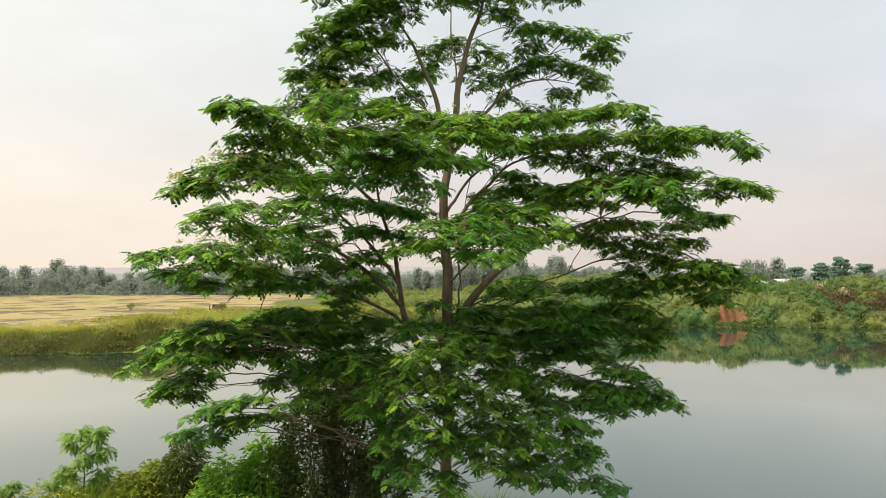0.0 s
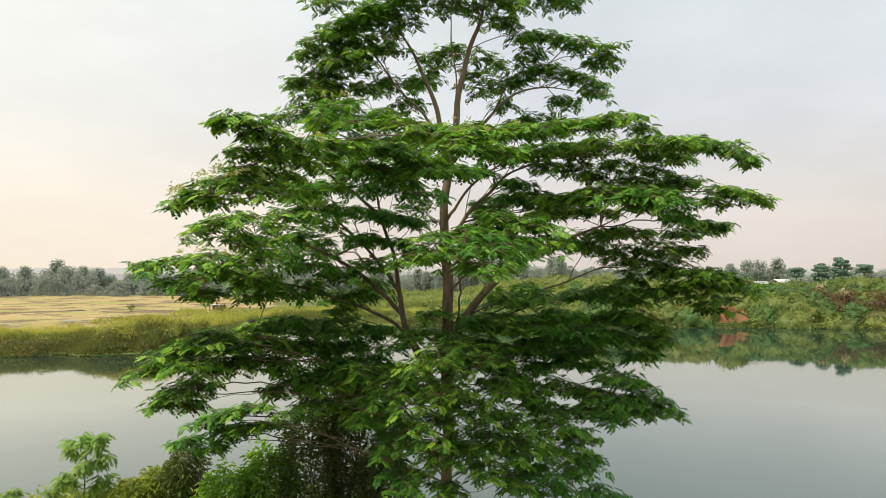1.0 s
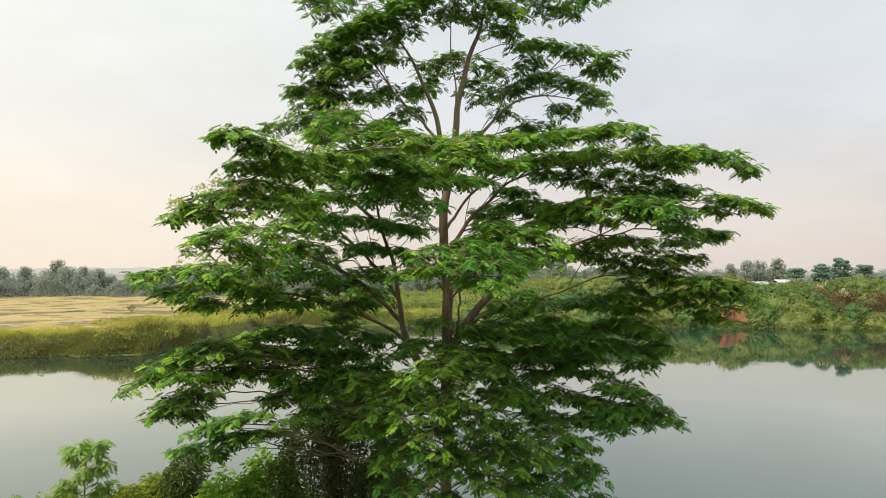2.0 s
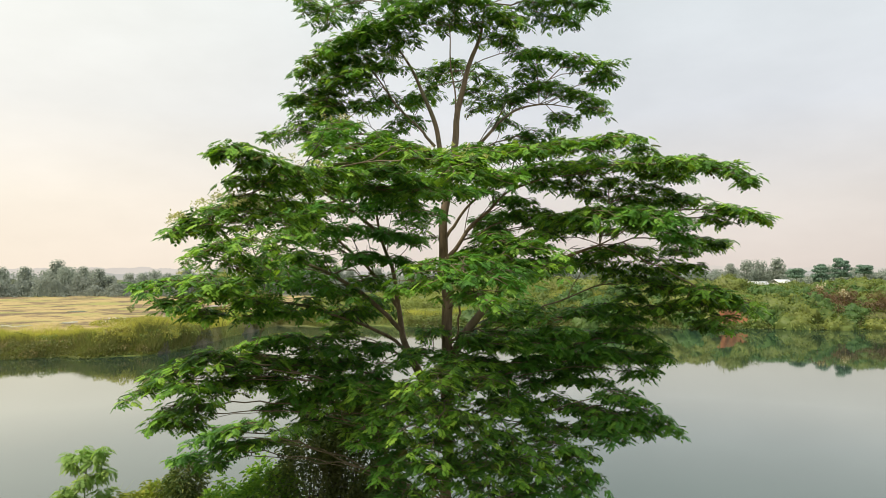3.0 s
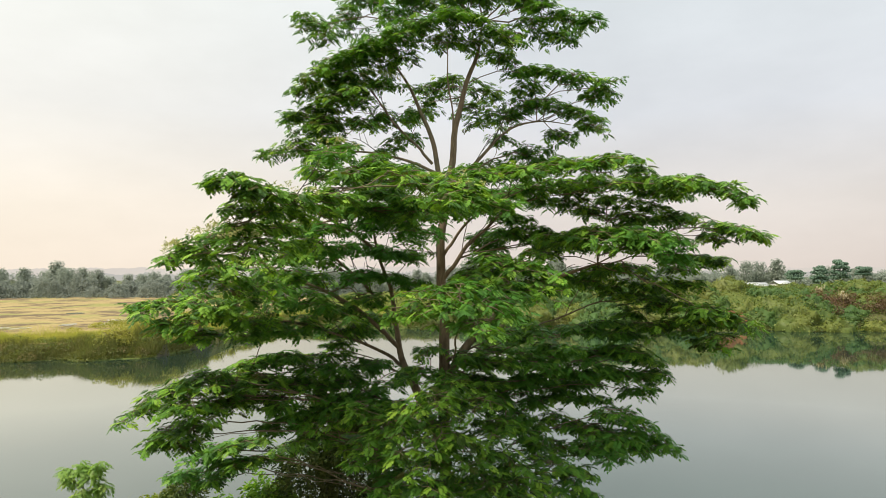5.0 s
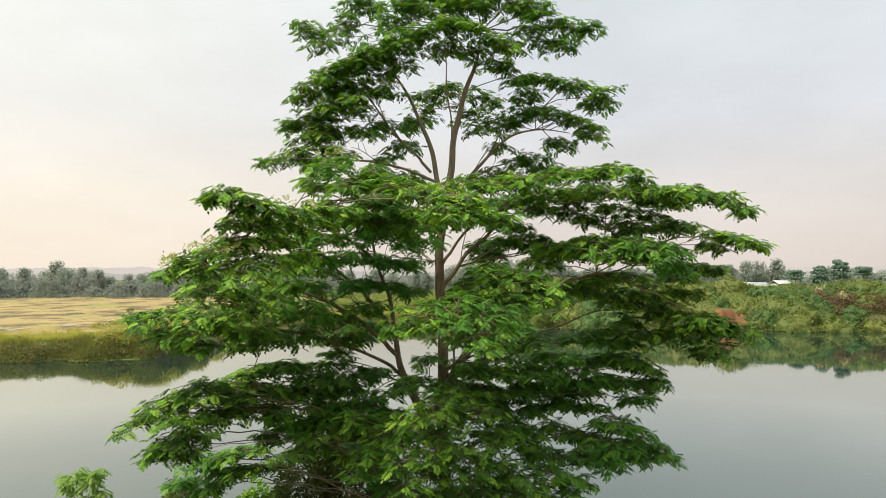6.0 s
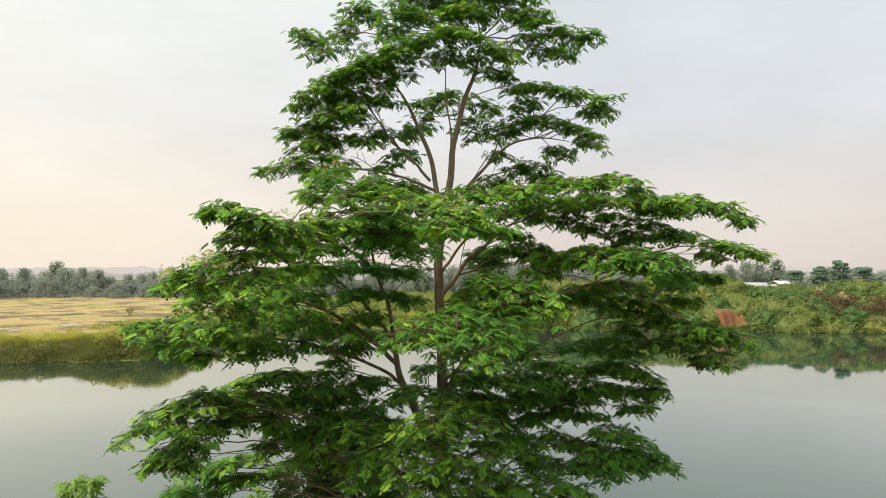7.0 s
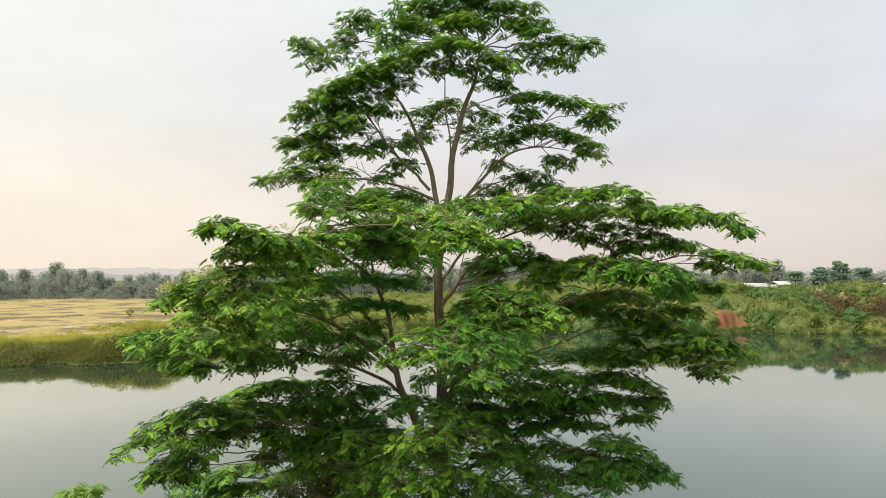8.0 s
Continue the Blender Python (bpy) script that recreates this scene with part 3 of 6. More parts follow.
def grow(pads, blossom=(), stem=""):
    """One limb: from a stem out to each leafy pad (x, y, z, its half sizes, its slope to the right and how full it is), forking on the way,
    with flat sprays of twigs laid over one another like shallow umbrellas, and feathery leaves at the twigs' ends."""
    pads = np.array(pads)
    c = pads[0, :3]
    source = STEMS[stem] if stem else ALL_STEM
    flat = np.linalg.norm(source[:, :2] - c[:2], axis=1)
    want = np.clip(c[2] - 0.32 * flat - 0.12, 7.0, 16.9)
    start = source[np.argmin(np.abs(source[:, 2] - want) + 0.55 * flat)]
    nodes, parent, run = [start[:3]], [-1], [0.0]

    def extend(frm, pts):
        for p in pts:
            nodes.append(p), parent.append(frm), run.append(run[frm] + np.linalg.norm(p - nodes[frm]))
            frm = len(nodes) - 1
        return frm

    tufts, droop = [], []
    for x, y, z, rx, ry, rz, slope, full in pads:
        lean = 0.2 * float(np.clip((13.4 - y) / 2.0, -0.7, 1.0)) * float(np.interp(y, [8.0, 10.5], [0.5, 1.0]))      # outer edges hang lower
        c = np.array([x, y, z - 0.5 * rz - 0.03])
        N, R = np.array(nodes), np.array(run)
        frm = int(np.argmin(np.linalg.norm(N - c, axis=1) + 0.45 * R + np.where(N[:, 2] > c[2] - 0.02, 2.0, 0)))
        a = N[frm]
        gap = np.linalg.norm(c - a)
        out = (c - a) / (gap + 1e-6)
        lift = np.array([0, 0, 0.14 * gap])
        k = max(3, int(gap / 0.25))
        ahead_way = (N[frm] - N[parent[frm]]) if parent[frm] >= 0 else out
        ahead_way = ahead_way / (np.linalg.norm(ahead_way) + 1e-6) * 0.35 + out * 0.65
        line = bezier(a, a + ahead_way * gap * 0.35 + lift * 0.1, a + out * gap * 0.7 + lift * 0.8, c, k + 1)[1:]
        line += rng.normal(0, 0.022, line.shape)
        tip = extend(frm, line)
        # run on through the pad
        on = np.array([out[0], out[1], 0.0])
        on /= np.linalg.norm(on) + 1e-6
        reach = 0.6 / math.sqrt((on[0] / rx) ** 2 + (on[1] / ry) ** 2 + 1e-6)
        extend(tip, [c + on * reach * f + np.array([0, 0, slope * on[0] * reach * f + 0.03 * f]) + rng.normal(0, 0.02, 3) for f in (0.3, 0.6)])
        # flat sprays, most of them in the pad's roof, a few under it
        sprays = max(4, int(round(rx * ry * math.pi * 4.6 * full)))
        ph = rng.uniform(0, 6.3)
        for k in range(sprays):
            a0, f = 2.39996 * k + rng.normal(0, 0.3), min(1.0, math.sqrt((k + 0.5) / sprays) + rng.normal(0, 0.05))
            rs = min(rng.uniform(0.24, 0.46), 0.7 * min(rx, ry) + 0.06)
            edge = 1 + 0.16 * math.sin(3 * a0 + ph) + 0.1 * math.sin(7 * a0 + 2 * ph)
            dx = max(rx - 0.8 * rs, 0.03) * f * edge * math.cos(a0)
            dy = max(ry - 0.8 * rs, 0.03) * f * edge * math.sin(a0)
            level = rng.uniform(0.45, 0.8) if rng.uniform() < 0.8 else rng.uniform(-0.9, 0.4)
            mid = np.array([x + dx, y + dy, z + slope * dx + lean * dy + rz * (level - 1.0 * f * f) + rng.normal(0, 0.02)])
            N, R = np.array(nodes), np.array(run)
            dist = np.linalg.norm(N - mid, axis=1)
            frm = int(np.argmin(dist + 0.32 * R + np.where(N[:, 2] > mid[2] + 0.08, 1.0, 0)))
            steps = max(2, int(dist[frm] / 0.2))
            near_way = N[frm] - N[max(parent[frm], 0)]
            near_way = near_way / (np.linalg.norm(near_way) + 1e-6) * 0.3 * dist[frm]
            line = bezier(N[frm], N[frm] * 0.85 + mid * 0.15 + 0.6 * near_way, N[frm] * 0.3 + mid * 0.7, mid, steps + 1)[1:] + rng.normal(0, 0.012, (steps, 3))
            first = extend(frm, line)
            count = max(5, int(27.0 * math.pi * rs * rs))
            ang, rad = rng.uniform(0, 2 * math.pi, count), np.sqrt(rng.uniform(0, 1, count))
            tip_way = math.atan2(mid[1] - a[1], mid[0] - a[0])
            tilt = rng.normal(-0.06, 0.06)
            flat_r = rs * rad * (1 + 0.22 * np.cos(ang - tip_way))
            px, py = flat_r * np.cos(ang), flat_r * np.sin(ang)
            pts = mid + np.stack([px, py, slope * px + lean * py - 0.13 * flat_r * rad + tilt * flat_r * np.cos(ang - tip_way) + rng.normal(0, 0.016, count)], -1)
            for p, q in sorted(zip(pts.tolist(), rad.tolist()), key=lambda v: v[1]):
                p = np.array(p)
                local = np.array(nodes[first:])
                dist = np.linalg.norm(local - p, axis=1)
                at = int(np.argmin(dist + 0.3 * (np.array(run[first:]) - run[first])))
                if dist[at] < 0.03:
                    continue
                tufts.append(extend(first + at, [p]))
                droop.append(min(1.0, 0.5 * q + 0.6 * f * f))
    # thickness from the load that each piece carries
    N = np.array(nodes)
    load = np.zeros(len(nodes))
    load[tufts] = 1
    for i in range(len(nodes) - 1, 0, -1):
        load[parent[i]] += load[i]
    radius = np.clip(0.0024 * np.maximum(load, 1) ** 0.38, 0.0055, start[3] * 0.75)
    # chains of nodes become branches
    kids = [[] for _ in nodes]
    for i in range(1, len(nodes)):
        kids[parent[i]].append(i)
    pile, todo = Pile(), [(0, k) for k in kids[0]]
    while todo:
        a, b = todo.pop()
        chain = [a, b]
        while kids[chain[-1]]:
            nxt = sorted(kids[chain[-1]], key=lambda q: -load[q])
            todo.extend((chain[-1], q) for q in nxt[1:])
            chain.append(nxt[0])
        r = radius[chain]
        r[0] = min(r[0], r[1] * 1.15)
        tube(pile, N[chain] - BASE, r, 7 if r[0] > 0.02 else 4 if r[0] > 0.007 else 3)
    limb = pile.build("limb", M_BARK, tree, True)
    # tufts of leaves
    tufts = np.array(tufts)
    P = N[tufts]
    away = P - N[np.array(parent)[tufts]]
    head = np.arctan2(away[:, 1], away[:, 0])
    n, sag = len(P), np.array(droop)
    az, pitch, place = [], [], []
    for turn_by in (0.0, 1.7, -1.7):
        az.append(head + turn_by + rng.normal(0, 0.35, n))
        pitch.append(0.10 - 0.38 * sag + rng.normal(0, 0.17, n))
        place.append(P + rng.normal(0, 0.03, (n, 3)) + (0, 0, 0.015))
    az, pitch, place = np.concatenate(az), np.concatenate(pitch), np.concatenate(place)
    size = rng.uniform(0.155, 0.255, len(az)) * np.interp(place[:, 2], [12.8, 14.0], [1.0, 0.86]) * np.interp(place[:, 1], [8.0, 11.0], [0.82, 1.0])
    turn = rotations(az, pitch, rng.normal(0, 0.16, len(az)))
    kind = rng.integers(0, len(FEATHERS), len(az))
    single = (place[:, 1] < 8.6) & (rng.uniform(0, 1, len(az)) < 0.15)
    for i in np.nonzero(single)[0]:
        LEAF_SPOTS.append((limb, kind[i], turn[i], size[i], place[i]))
    pile = Pile()
    for k, model in enumerate(FEATHERS):
        pick = (kind == k) & ~single
        scatter(pile, model, turn[pick], size[pick], place[pick] - BASE)
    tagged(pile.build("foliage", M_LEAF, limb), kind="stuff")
    if blossom:
        # cream flower heads on top of some sprays
        pile = Pile()
        for pad, heads in blossom:
            x, y, z, rx, ry, rz, slope, full = pads[pad]
            for _ in range(heads):
                a, f = rng.uniform(0, 6.3), math.sqrt(rng.uniform(0, 1))
                c = np.array([x + rx * f * math.cos(a), y + ry * f * math.sin(a), z + slope * rx * f * math.cos(a) + rz * (rng.uniform(0.6, 1.1) - 1.0 * f * f) + 0.06])
                scatter(pile, OVAL, rotations(rng.uniform(0, 6.3, 8), rng.uniform(0.1, 1.2, 8), rng.normal(0, 0.4, 8)), rng.uniform(0.025, 0.05, 8), c + rng.normal(0, 0.022, (8, 3)) - BASE)
        tagged(pile.build("blossom", M_BLOSSOM, limb), "small cream flower heads", kind="stuff")


def grow_tree():
    # top left
    grow([(-1.61, 14.20, 17.69, 0.62, 0.60, 0.26, 0.00, 1.07),
        (-1.96, 14.30, 17.31, 0.54, 0.60, 0.16, 0.00, 0.86),
        (-2.76, 14.30, 17.15, 0.54, 0.50, 0.20, -0.10, 1.07),
        (-2.35, 14.00, 16.88, 0.53, 0.40, 0.10, 0.00, 0.76)])
    # top
    grow([(-0.18, 13.80, 17.84, 0.81, 0.80, 0.22, 0.00, 1.52),
        (0.75, 13.90, 18.02, 0.93, 0.80, 0.20, 0.00, 1.52),
        (1.51, 13.90, 17.76, 0.64, 0.70, 0.16, -0.10, 1.39),
        (-0.62, 13.50, 17.35, 0.51, 0.60, 0.15, 0.00, 1.25),
        (0.62, 13.40, 17.39, 0.79, 0.60, 0.16, 0.00, 1.39),
        (-0.95, 13.40, 17.00, 0.39, 0.50, 0.15, -0.20, 1.39)])
    # top right
    grow([(1.96, 13.80, 17.40, 0.58, 0.60, 0.14, -0.10, 0.96),
        (2.60, 13.80, 17.10, 0.67, 0.50, 0.12, -0.12, 0.96),
        (1.83, 13.70, 16.95, 0.52, 0.50, 0.14, 0.00, 0.76),
        (2.40, 13.70, 16.69, 0.48, 0.40, 0.12, -0.10, 0.81),
        (3.04, 13.70, 16.99, 0.28, 0.30, 0.06, 0.00, 0.86),
        (1.42, 13.60, 16.63, 0.34, 0.40, 0.14, 0.00, 0.76)])
    # top front
    grow([(0.33, 12.80, 16.67, 0.77, 0.60, 0.13, 0.00, 1.47),
        (-0.50, 12.90, 16.56, 0.59, 0.60, 0.13, 0.22, 1.47),
        (1.14, 12.90, 16.39, 0.41, 0.50, 0.13, -0.35, 1.28),
        (-1.19, 13.00, 16.34, 0.54, 0.60, 0.14, 0.30, 1.41),
        (-0.05, 13.20, 16.42, 0.66, 0.50, 0.10, 0.00, 0.83),
        (0.72, 13.30, 16.37, 0.56, 0.50, 0.10, 0.00, 0.77)])
    # top drop
    grow([(1.43, 13.20, 15.95, 0.24, 0.30, 0.12, -0.30, 0.80),
        (1.14, 13.00, 16.01, 0.22, 0.30, 0.10, 0.00, 0.70)])
    # left sweep
    grow([(-1.75, 13.10, 16.06, 0.63, 0.70, 0.15, 0.30, 1.39),
        (-2.37, 13.20, 15.73, 0.50, 0.60, 0.14, 0.40, 1.39),
        (-1.39, 13.30, 15.92, 0.61, 0.70, 0.16, 0.10, 1.16),
        (-1.96, 13.40, 15.72, 0.67, 0.60, 0.14, 0.20, 1.28),
        (-2.68, 13.40, 15.50, 0.34, 0.40, 0.12, 0.20, 1.16),
        (-0.83, 13.20, 16.17, 0.44, 0.50, 0.12, 0.00, 0.93)])
    # left second
    grow([(-1.13, 13.20, 15.55, 0.46, 0.50, 0.13, 0.05, 1.34),
        (-1.87, 13.20, 15.34, 0.68, 0.60, 0.14, 0.28, 1.34),
        (-2.61, 13.60, 15.15, 0.51, 0.50, 0.13, 0.25, 1.34),
        (-1.51, 13.40, 15.19, 0.56, 0.60, 0.13, 0.00, 0.89),
        (-2.19, 13.50, 15.06, 0.56, 0.50, 0.12, 0.10, 1.23),
        (-3.03, 13.70, 15.05, 0.23, 0.30, 0.06, 0.00, 1.12)], blossom=((0, 22), (1, 16)))
    # left third
    grow([(-2.29, 13.40, 14.75, 0.61, 0.60, 0.13, 0.10, 1.24),
        (-1.56, 13.40, 14.86, 0.50, 0.50, 0.12, 0.00, 0.76),
        (-2.87, 13.30, 14.35, 0.46, 0.40, 0.10, 0.25, 1.29),
        (-2.14, 13.20, 14.42, 0.55, 0.50, 0.12, 0.00, 1.07),
        (-2.38, 13.30, 14.17, 0.40, 0.40, 0.10, -0.10, 1.07),
        (-3.29, 13.40, 14.25, 0.20, 0.30, 0.05, 0.10, 1.19),
        (-0.96, 13.50, 15.01, 0.45, 0.40, 0.10, 0.00, 0.43)])
    # leader twigs
    grow([(-0.68, 13.60, 14.62, 0.36, 0.40, 0.08, 0.00, 0.60),
        (-1.08, 13.60, 14.35, 0.34, 0.30, 0.06, 0.00, 0.40),
        (-0.40, 13.80, 15.13, 0.29, 0.30, 0.08, 0.00, 0.50)])
    # back
    grow([(0.30, 15.20, 16.11, 0.76, 0.60, 0.16, 0.00, 1.01),
        (-0.27, 15.20, 15.98, 0.44, 0.50, 0.14, 0.00, 0.95),
        (1.06, 15.20, 15.92, 0.51, 0.50, 0.16, -0.30, 0.95),
        (-0.39, 15.10, 15.55, 0.44, 0.50, 0.14, 0.00, 0.89),
        (0.75, 15.30, 15.55, 0.57, 0.50, 0.16, 0.00, 0.84),
        (1.25, 15.20, 15.37, 0.35, 0.40, 0.12, 0.00, 0.78)])
    # right upper
    grow([(1.94, 13.70, 15.88, 0.55, 0.60, 0.15, 0.00, 1.12),
        (2.63, 13.70, 15.80, 0.63, 0.60, 0.14, -0.05, 1.12),
        (3.27, 13.50, 15.62, 0.41, 0.40, 0.10, -0.05, 1.18),
        (1.78, 13.80, 15.59, 0.48, 0.50, 0.14, 0.00, 0.89),
        (3.16, 13.80, 15.51, 0.37, 0.40, 0.08, 0.00, 1.01)])
    # right upper low
    grow([(2.17, 13.70, 15.30, 0.59, 0.60, 0.12, 0.00, 0.93),
        (2.79, 13.70, 15.17, 0.51, 0.50, 0.10, -0.10, 0.93),
        (1.62, 13.90, 15.35, 0.41, 0.50, 0.14, 0.00, 0.72),
        (2.96, 13.70, 14.84, 0.32, 0.35, 0.10, -0.10, 0.83),
        (2.41, 13.80, 14.67, 0.39, 0.40, 0.10, -0.10, 0.62),
        (1.46, 14.10, 15.11, 0.35, 0.40, 0.10, 0.00, 0.62)])
    # right leader low
    grow([(1.87, 14.60, 14.47, 0.61, 0.60, 0.12, 0.00, 1.30),
        (1.22, 14.00, 14.64, 0.29, 0.40, 0.12, 0.00, 0.91),
        (1.10, 14.80, 14.21, 0.47, 0.50, 0.08, 0.00, 1.30),
        (2.30, 14.60, 14.25, 0.49, 0.50, 0.08, 0.00, 1.30)])
    # left back
    grow([(-1.46, 14.60, 14.01, 0.73, 0.60, 0.12, 0.00, 1.40),
        (-0.74, 14.70, 14.08, 0.55, 0.60, 0.12, 0.00, 1.26),
        (-1.92, 14.40, 13.92, 0.36, 0.40, 0.06, 0.00, 1.40)])
    # right flat
    grow([(2.87, 11.30, 13.76, 0.55, 0.70, 0.10, 0.05, 1.20),
        (2.17, 11.90, 13.77, 0.70, 0.80, 0.10, 0.10, 1.20),
        (1.28, 11.40, 13.57, 0.62, 0.80, 0.10, 0.10, 1.20),
        (0.50, 11.00, 13.50, 0.55, 0.70, 0.10, 0.05, 1.10),
        (3.42, 11.40, 13.61, 0.29, 0.50, 0.08, -0.30, 1.00)])
    # right flat under
    grow([(2.41, 12.90, 13.56, 0.65, 0.80, 0.12, 0.00, 1.15),
        (1.69, 12.80, 13.44, 0.59, 0.80, 0.14, 0.00, 1.09),
        (2.93, 12.60, 13.60, 0.42, 0.60, 0.10, -0.10, 1.03),
        (1.16, 12.80, 13.36, 0.43, 0.60, 0.12, 0.00, 0.81),
        (1.99, 13.40, 13.29, 0.50, 0.60, 0.08, 0.00, 0.69)])
    # right high
    grow([(3.76, 12.70, 13.56, 0.70, 0.74, 0.12, -0.10, 1.00),
        (4.33, 11.80, 13.43, 0.65, 0.64, 0.10, -0.08, 1.10),
        (4.83, 11.60, 13.33, 0.39, 0.48, 0.10, -0.15, 1.10),
        (4.27, 13.00, 13.39, 0.63, 0.64, 0.10, 0.00, 0.80),
        (5.17, 11.60, 13.15, 0.14, 0.32, 0.08, -0.20, 1.00)])
    # right high under
    grow([(3.28, 13.20, 13.30, 0.60, 0.70, 0.10, 0.00, 0.70),
        (4.08, 13.30, 13.15, 0.78, 0.70, 0.08, 0.00, 0.60),
        (2.88, 13.40, 13.10, 0.45, 0.50, 0.08, -0.10, 0.60),
        (3.64, 13.30, 12.95, 0.66, 0.60, 0.08, 0.00, 0.70),
        (2.66, 13.40, 13.36, 0.25, 0.30, 0.10, 0.00, 0.60)])
    # right tip
    grow([(4.96, 13.00, 12.88, 0.62, 0.53, 0.09, -0.12, 0.90),
        (5.51, 12.90, 12.73, 0.43, 0.42, 0.07, -0.15, 0.90),
        (5.94, 12.90, 12.62, 0.23, 0.32, 0.05, -0.10, 0.90),
        (4.58, 13.30, 12.95, 0.58, 0.53, 0.08, 0.00, 0.70),
        (5.23, 13.00, 12.55, 0.28, 0.32, 0.08, -0.20, 0.80)])
    # right bright
    grow([(2.69, 11.60, 12.55, 0.58, 0.70, 0.09, 0.00, 1.15),
        (3.31, 11.40, 12.52, 0.62, 0.70, 0.09, 0.00, 1.20),
        (3.96, 11.50, 12.45, 0.34, 0.50, 0.09, -0.25, 1.10),
        (2.28, 12.00, 12.50, 0.50, 0.70, 0.10, 0.00, 1.10),
        (3.50, 11.40, 12.27, 0.57, 0.60, 0.09, -0.10, 1.15),
        (4.09, 11.60, 12.09, 0.29, 0.40, 0.08, -0.10, 1.00),
        (1.83, 12.00, 12.25, 0.40, 0.60, 0.10, 0.00, 1.00)])
    # right dark
    grow([(1.74, 13.60, 12.70, 0.62, 0.70, 0.12, 0.00, 0.95),
        (1.23, 13.60, 12.64, 0.40, 0.60, 0.12, 0.00, 0.80),
        (2.17, 13.50, 12.47, 0.50, 0.60, 0.10, 0.00, 0.90),
        (2.88, 13.40, 12.40, 0.56, 0.60, 0.08, 0.00, 0.60)])
    # right lower
    grow([(5.20, 13.80, 12.17, 0.52, 0.50, 0.09, -0.10, 0.67),
        (4.61, 13.60, 11.99, 0.56, 0.60, 0.10, -0.10, 0.64),
        (3.60, 13.20, 11.98, 0.66, 0.70, 0.11, 0.00, 0.67),
        (3.00, 13.20, 11.91, 0.44, 0.60, 0.10, 0.00, 0.60),
        (4.16, 13.60, 11.69, 0.73, 0.70, 0.12, 0.00, 0.67),
        (4.96, 13.80, 11.62, 0.48, 0.40, 0.09, -0.10, 0.60),
        (5.56, 13.70, 12.11, 0.20, 0.30, 0.06, -0.10, 0.60)])
    # right lower under
    grow([(3.90, 13.90, 11.39, 0.63, 0.60, 0.13, 0.00, 0.45),
        (4.51, 14.00, 11.34, 0.52, 0.50, 0.11, 0.00, 0.45),
        (3.39, 13.70, 11.60, 0.45, 0.50, 0.10, 0.00, 0.34),
        (2.78, 13.50, 11.71, 0.45, 0.50, 0.10, 0.00, 0.28)])
    # right end
    grow([(5.16, 13.10, 11.11, 0.74, 0.66, 0.13, -0.06, 1.17),
        (4.69, 13.30, 10.92, 0.61, 0.66, 0.14, 0.00, 1.06),
        (5.64, 13.10, 10.90, 0.45, 0.49, 0.12, -0.10, 1.06),
        (5.17, 13.00, 10.63, 0.53, 0.55, 0.10, -0.05, 1.06),
        (4.31, 13.70, 10.80, 0.56, 0.55, 0.12, 0.00, 0.85),
        (4.46, 13.80, 11.25, 0.38, 0.44, 0.10, 0.00, 0.85)], stem="right_limb")
    # centre right
    grow([(1.34, 10.80, 11.91, 0.56, 0.76, 0.12, 0.00, 1.26),
        (0.91, 11.00, 12.03, 0.54, 0.76, 0.12, 0.00, 1.26),
        (1.58, 10.60, 11.68, 0.38, 0.65, 0.10, 0.00, 1.21),
        (1.03, 10.40, 11.60, 0.61, 0.76, 0.12, 0.00, 1.26),
        (0.58, 10.80, 11.86, 0.44, 0.65, 0.10, 0.00, 1.21)], stem="trunk")
    # centre front
    grow([(0.26, 8.60, 11.64, 0.46, 0.60, 0.10, 0.05, 1.20),
        (-0.17, 8.70, 11.58, 0.32, 0.50, 0.10, 0.00, 1.15),
        (0.54, 8.60, 11.46, 0.39, 0.60, 0.10, -0.10, 1.20),
        (0.11, 8.30, 11.40, 0.38, 0.50, 0.10, 0.00, 1.20),
        (0.42, 8.20, 11.27, 0.31, 0.40, 0.08, 0.00, 1.10),
        (-0.40, 8.90, 11.38, 0.24, 0.40, 0.08, 0.00, 1.00),
        (0.87, 9.00, 11.49, 0.22, 0.40, 0.08, 0.00, 1.00)])
    # front top
    grow([(0.14, 9.20, 13.06, 0.50, 0.65, 0.09, 0.00, 1.32),
        (-0.34, 9.60, 13.22, 0.43, 0.65, 0.09, 0.00, 1.32),
        (0.51, 9.00, 12.88, 0.39, 0.54, 0.10, -0.15, 1.32),
        (0.06, 8.80, 12.81, 0.40, 0.54, 0.10, 0.00, 1.26),
        (-0.67, 9.80, 13.35, 0.35, 0.65, 0.09, 0.00, 1.21),
        (0.81, 9.00, 12.79, 0.18, 0.32, 0.07, 0.00, 1.21)], blossom=((0, 8), (2, 8)))
    # front top under
    grow([(-0.92, 11.00, 13.19, 0.55, 0.70, 0.14, 0.00, 1.65),
        (-0.37, 11.00, 12.99, 0.46, 0.70, 0.15, 0.00, 1.50),
        (-1.34, 11.40, 12.99, 0.52, 0.70, 0.16, 0.00, 1.30),
        (-0.81, 12.00, 12.85, 0.55, 0.70, 0.16, 0.00, 1.10),
        (0.19, 12.00, 13.00, 0.40, 0.60, 0.12, 0.00, 0.90),
        (-0.43, 12.60, 12.70, 0.42, 0.60, 0.14, 0.00, 0.80),
        (-1.35, 12.40, 12.69, 0.52, 0.70, 0.14, 0.00, 0.85)])
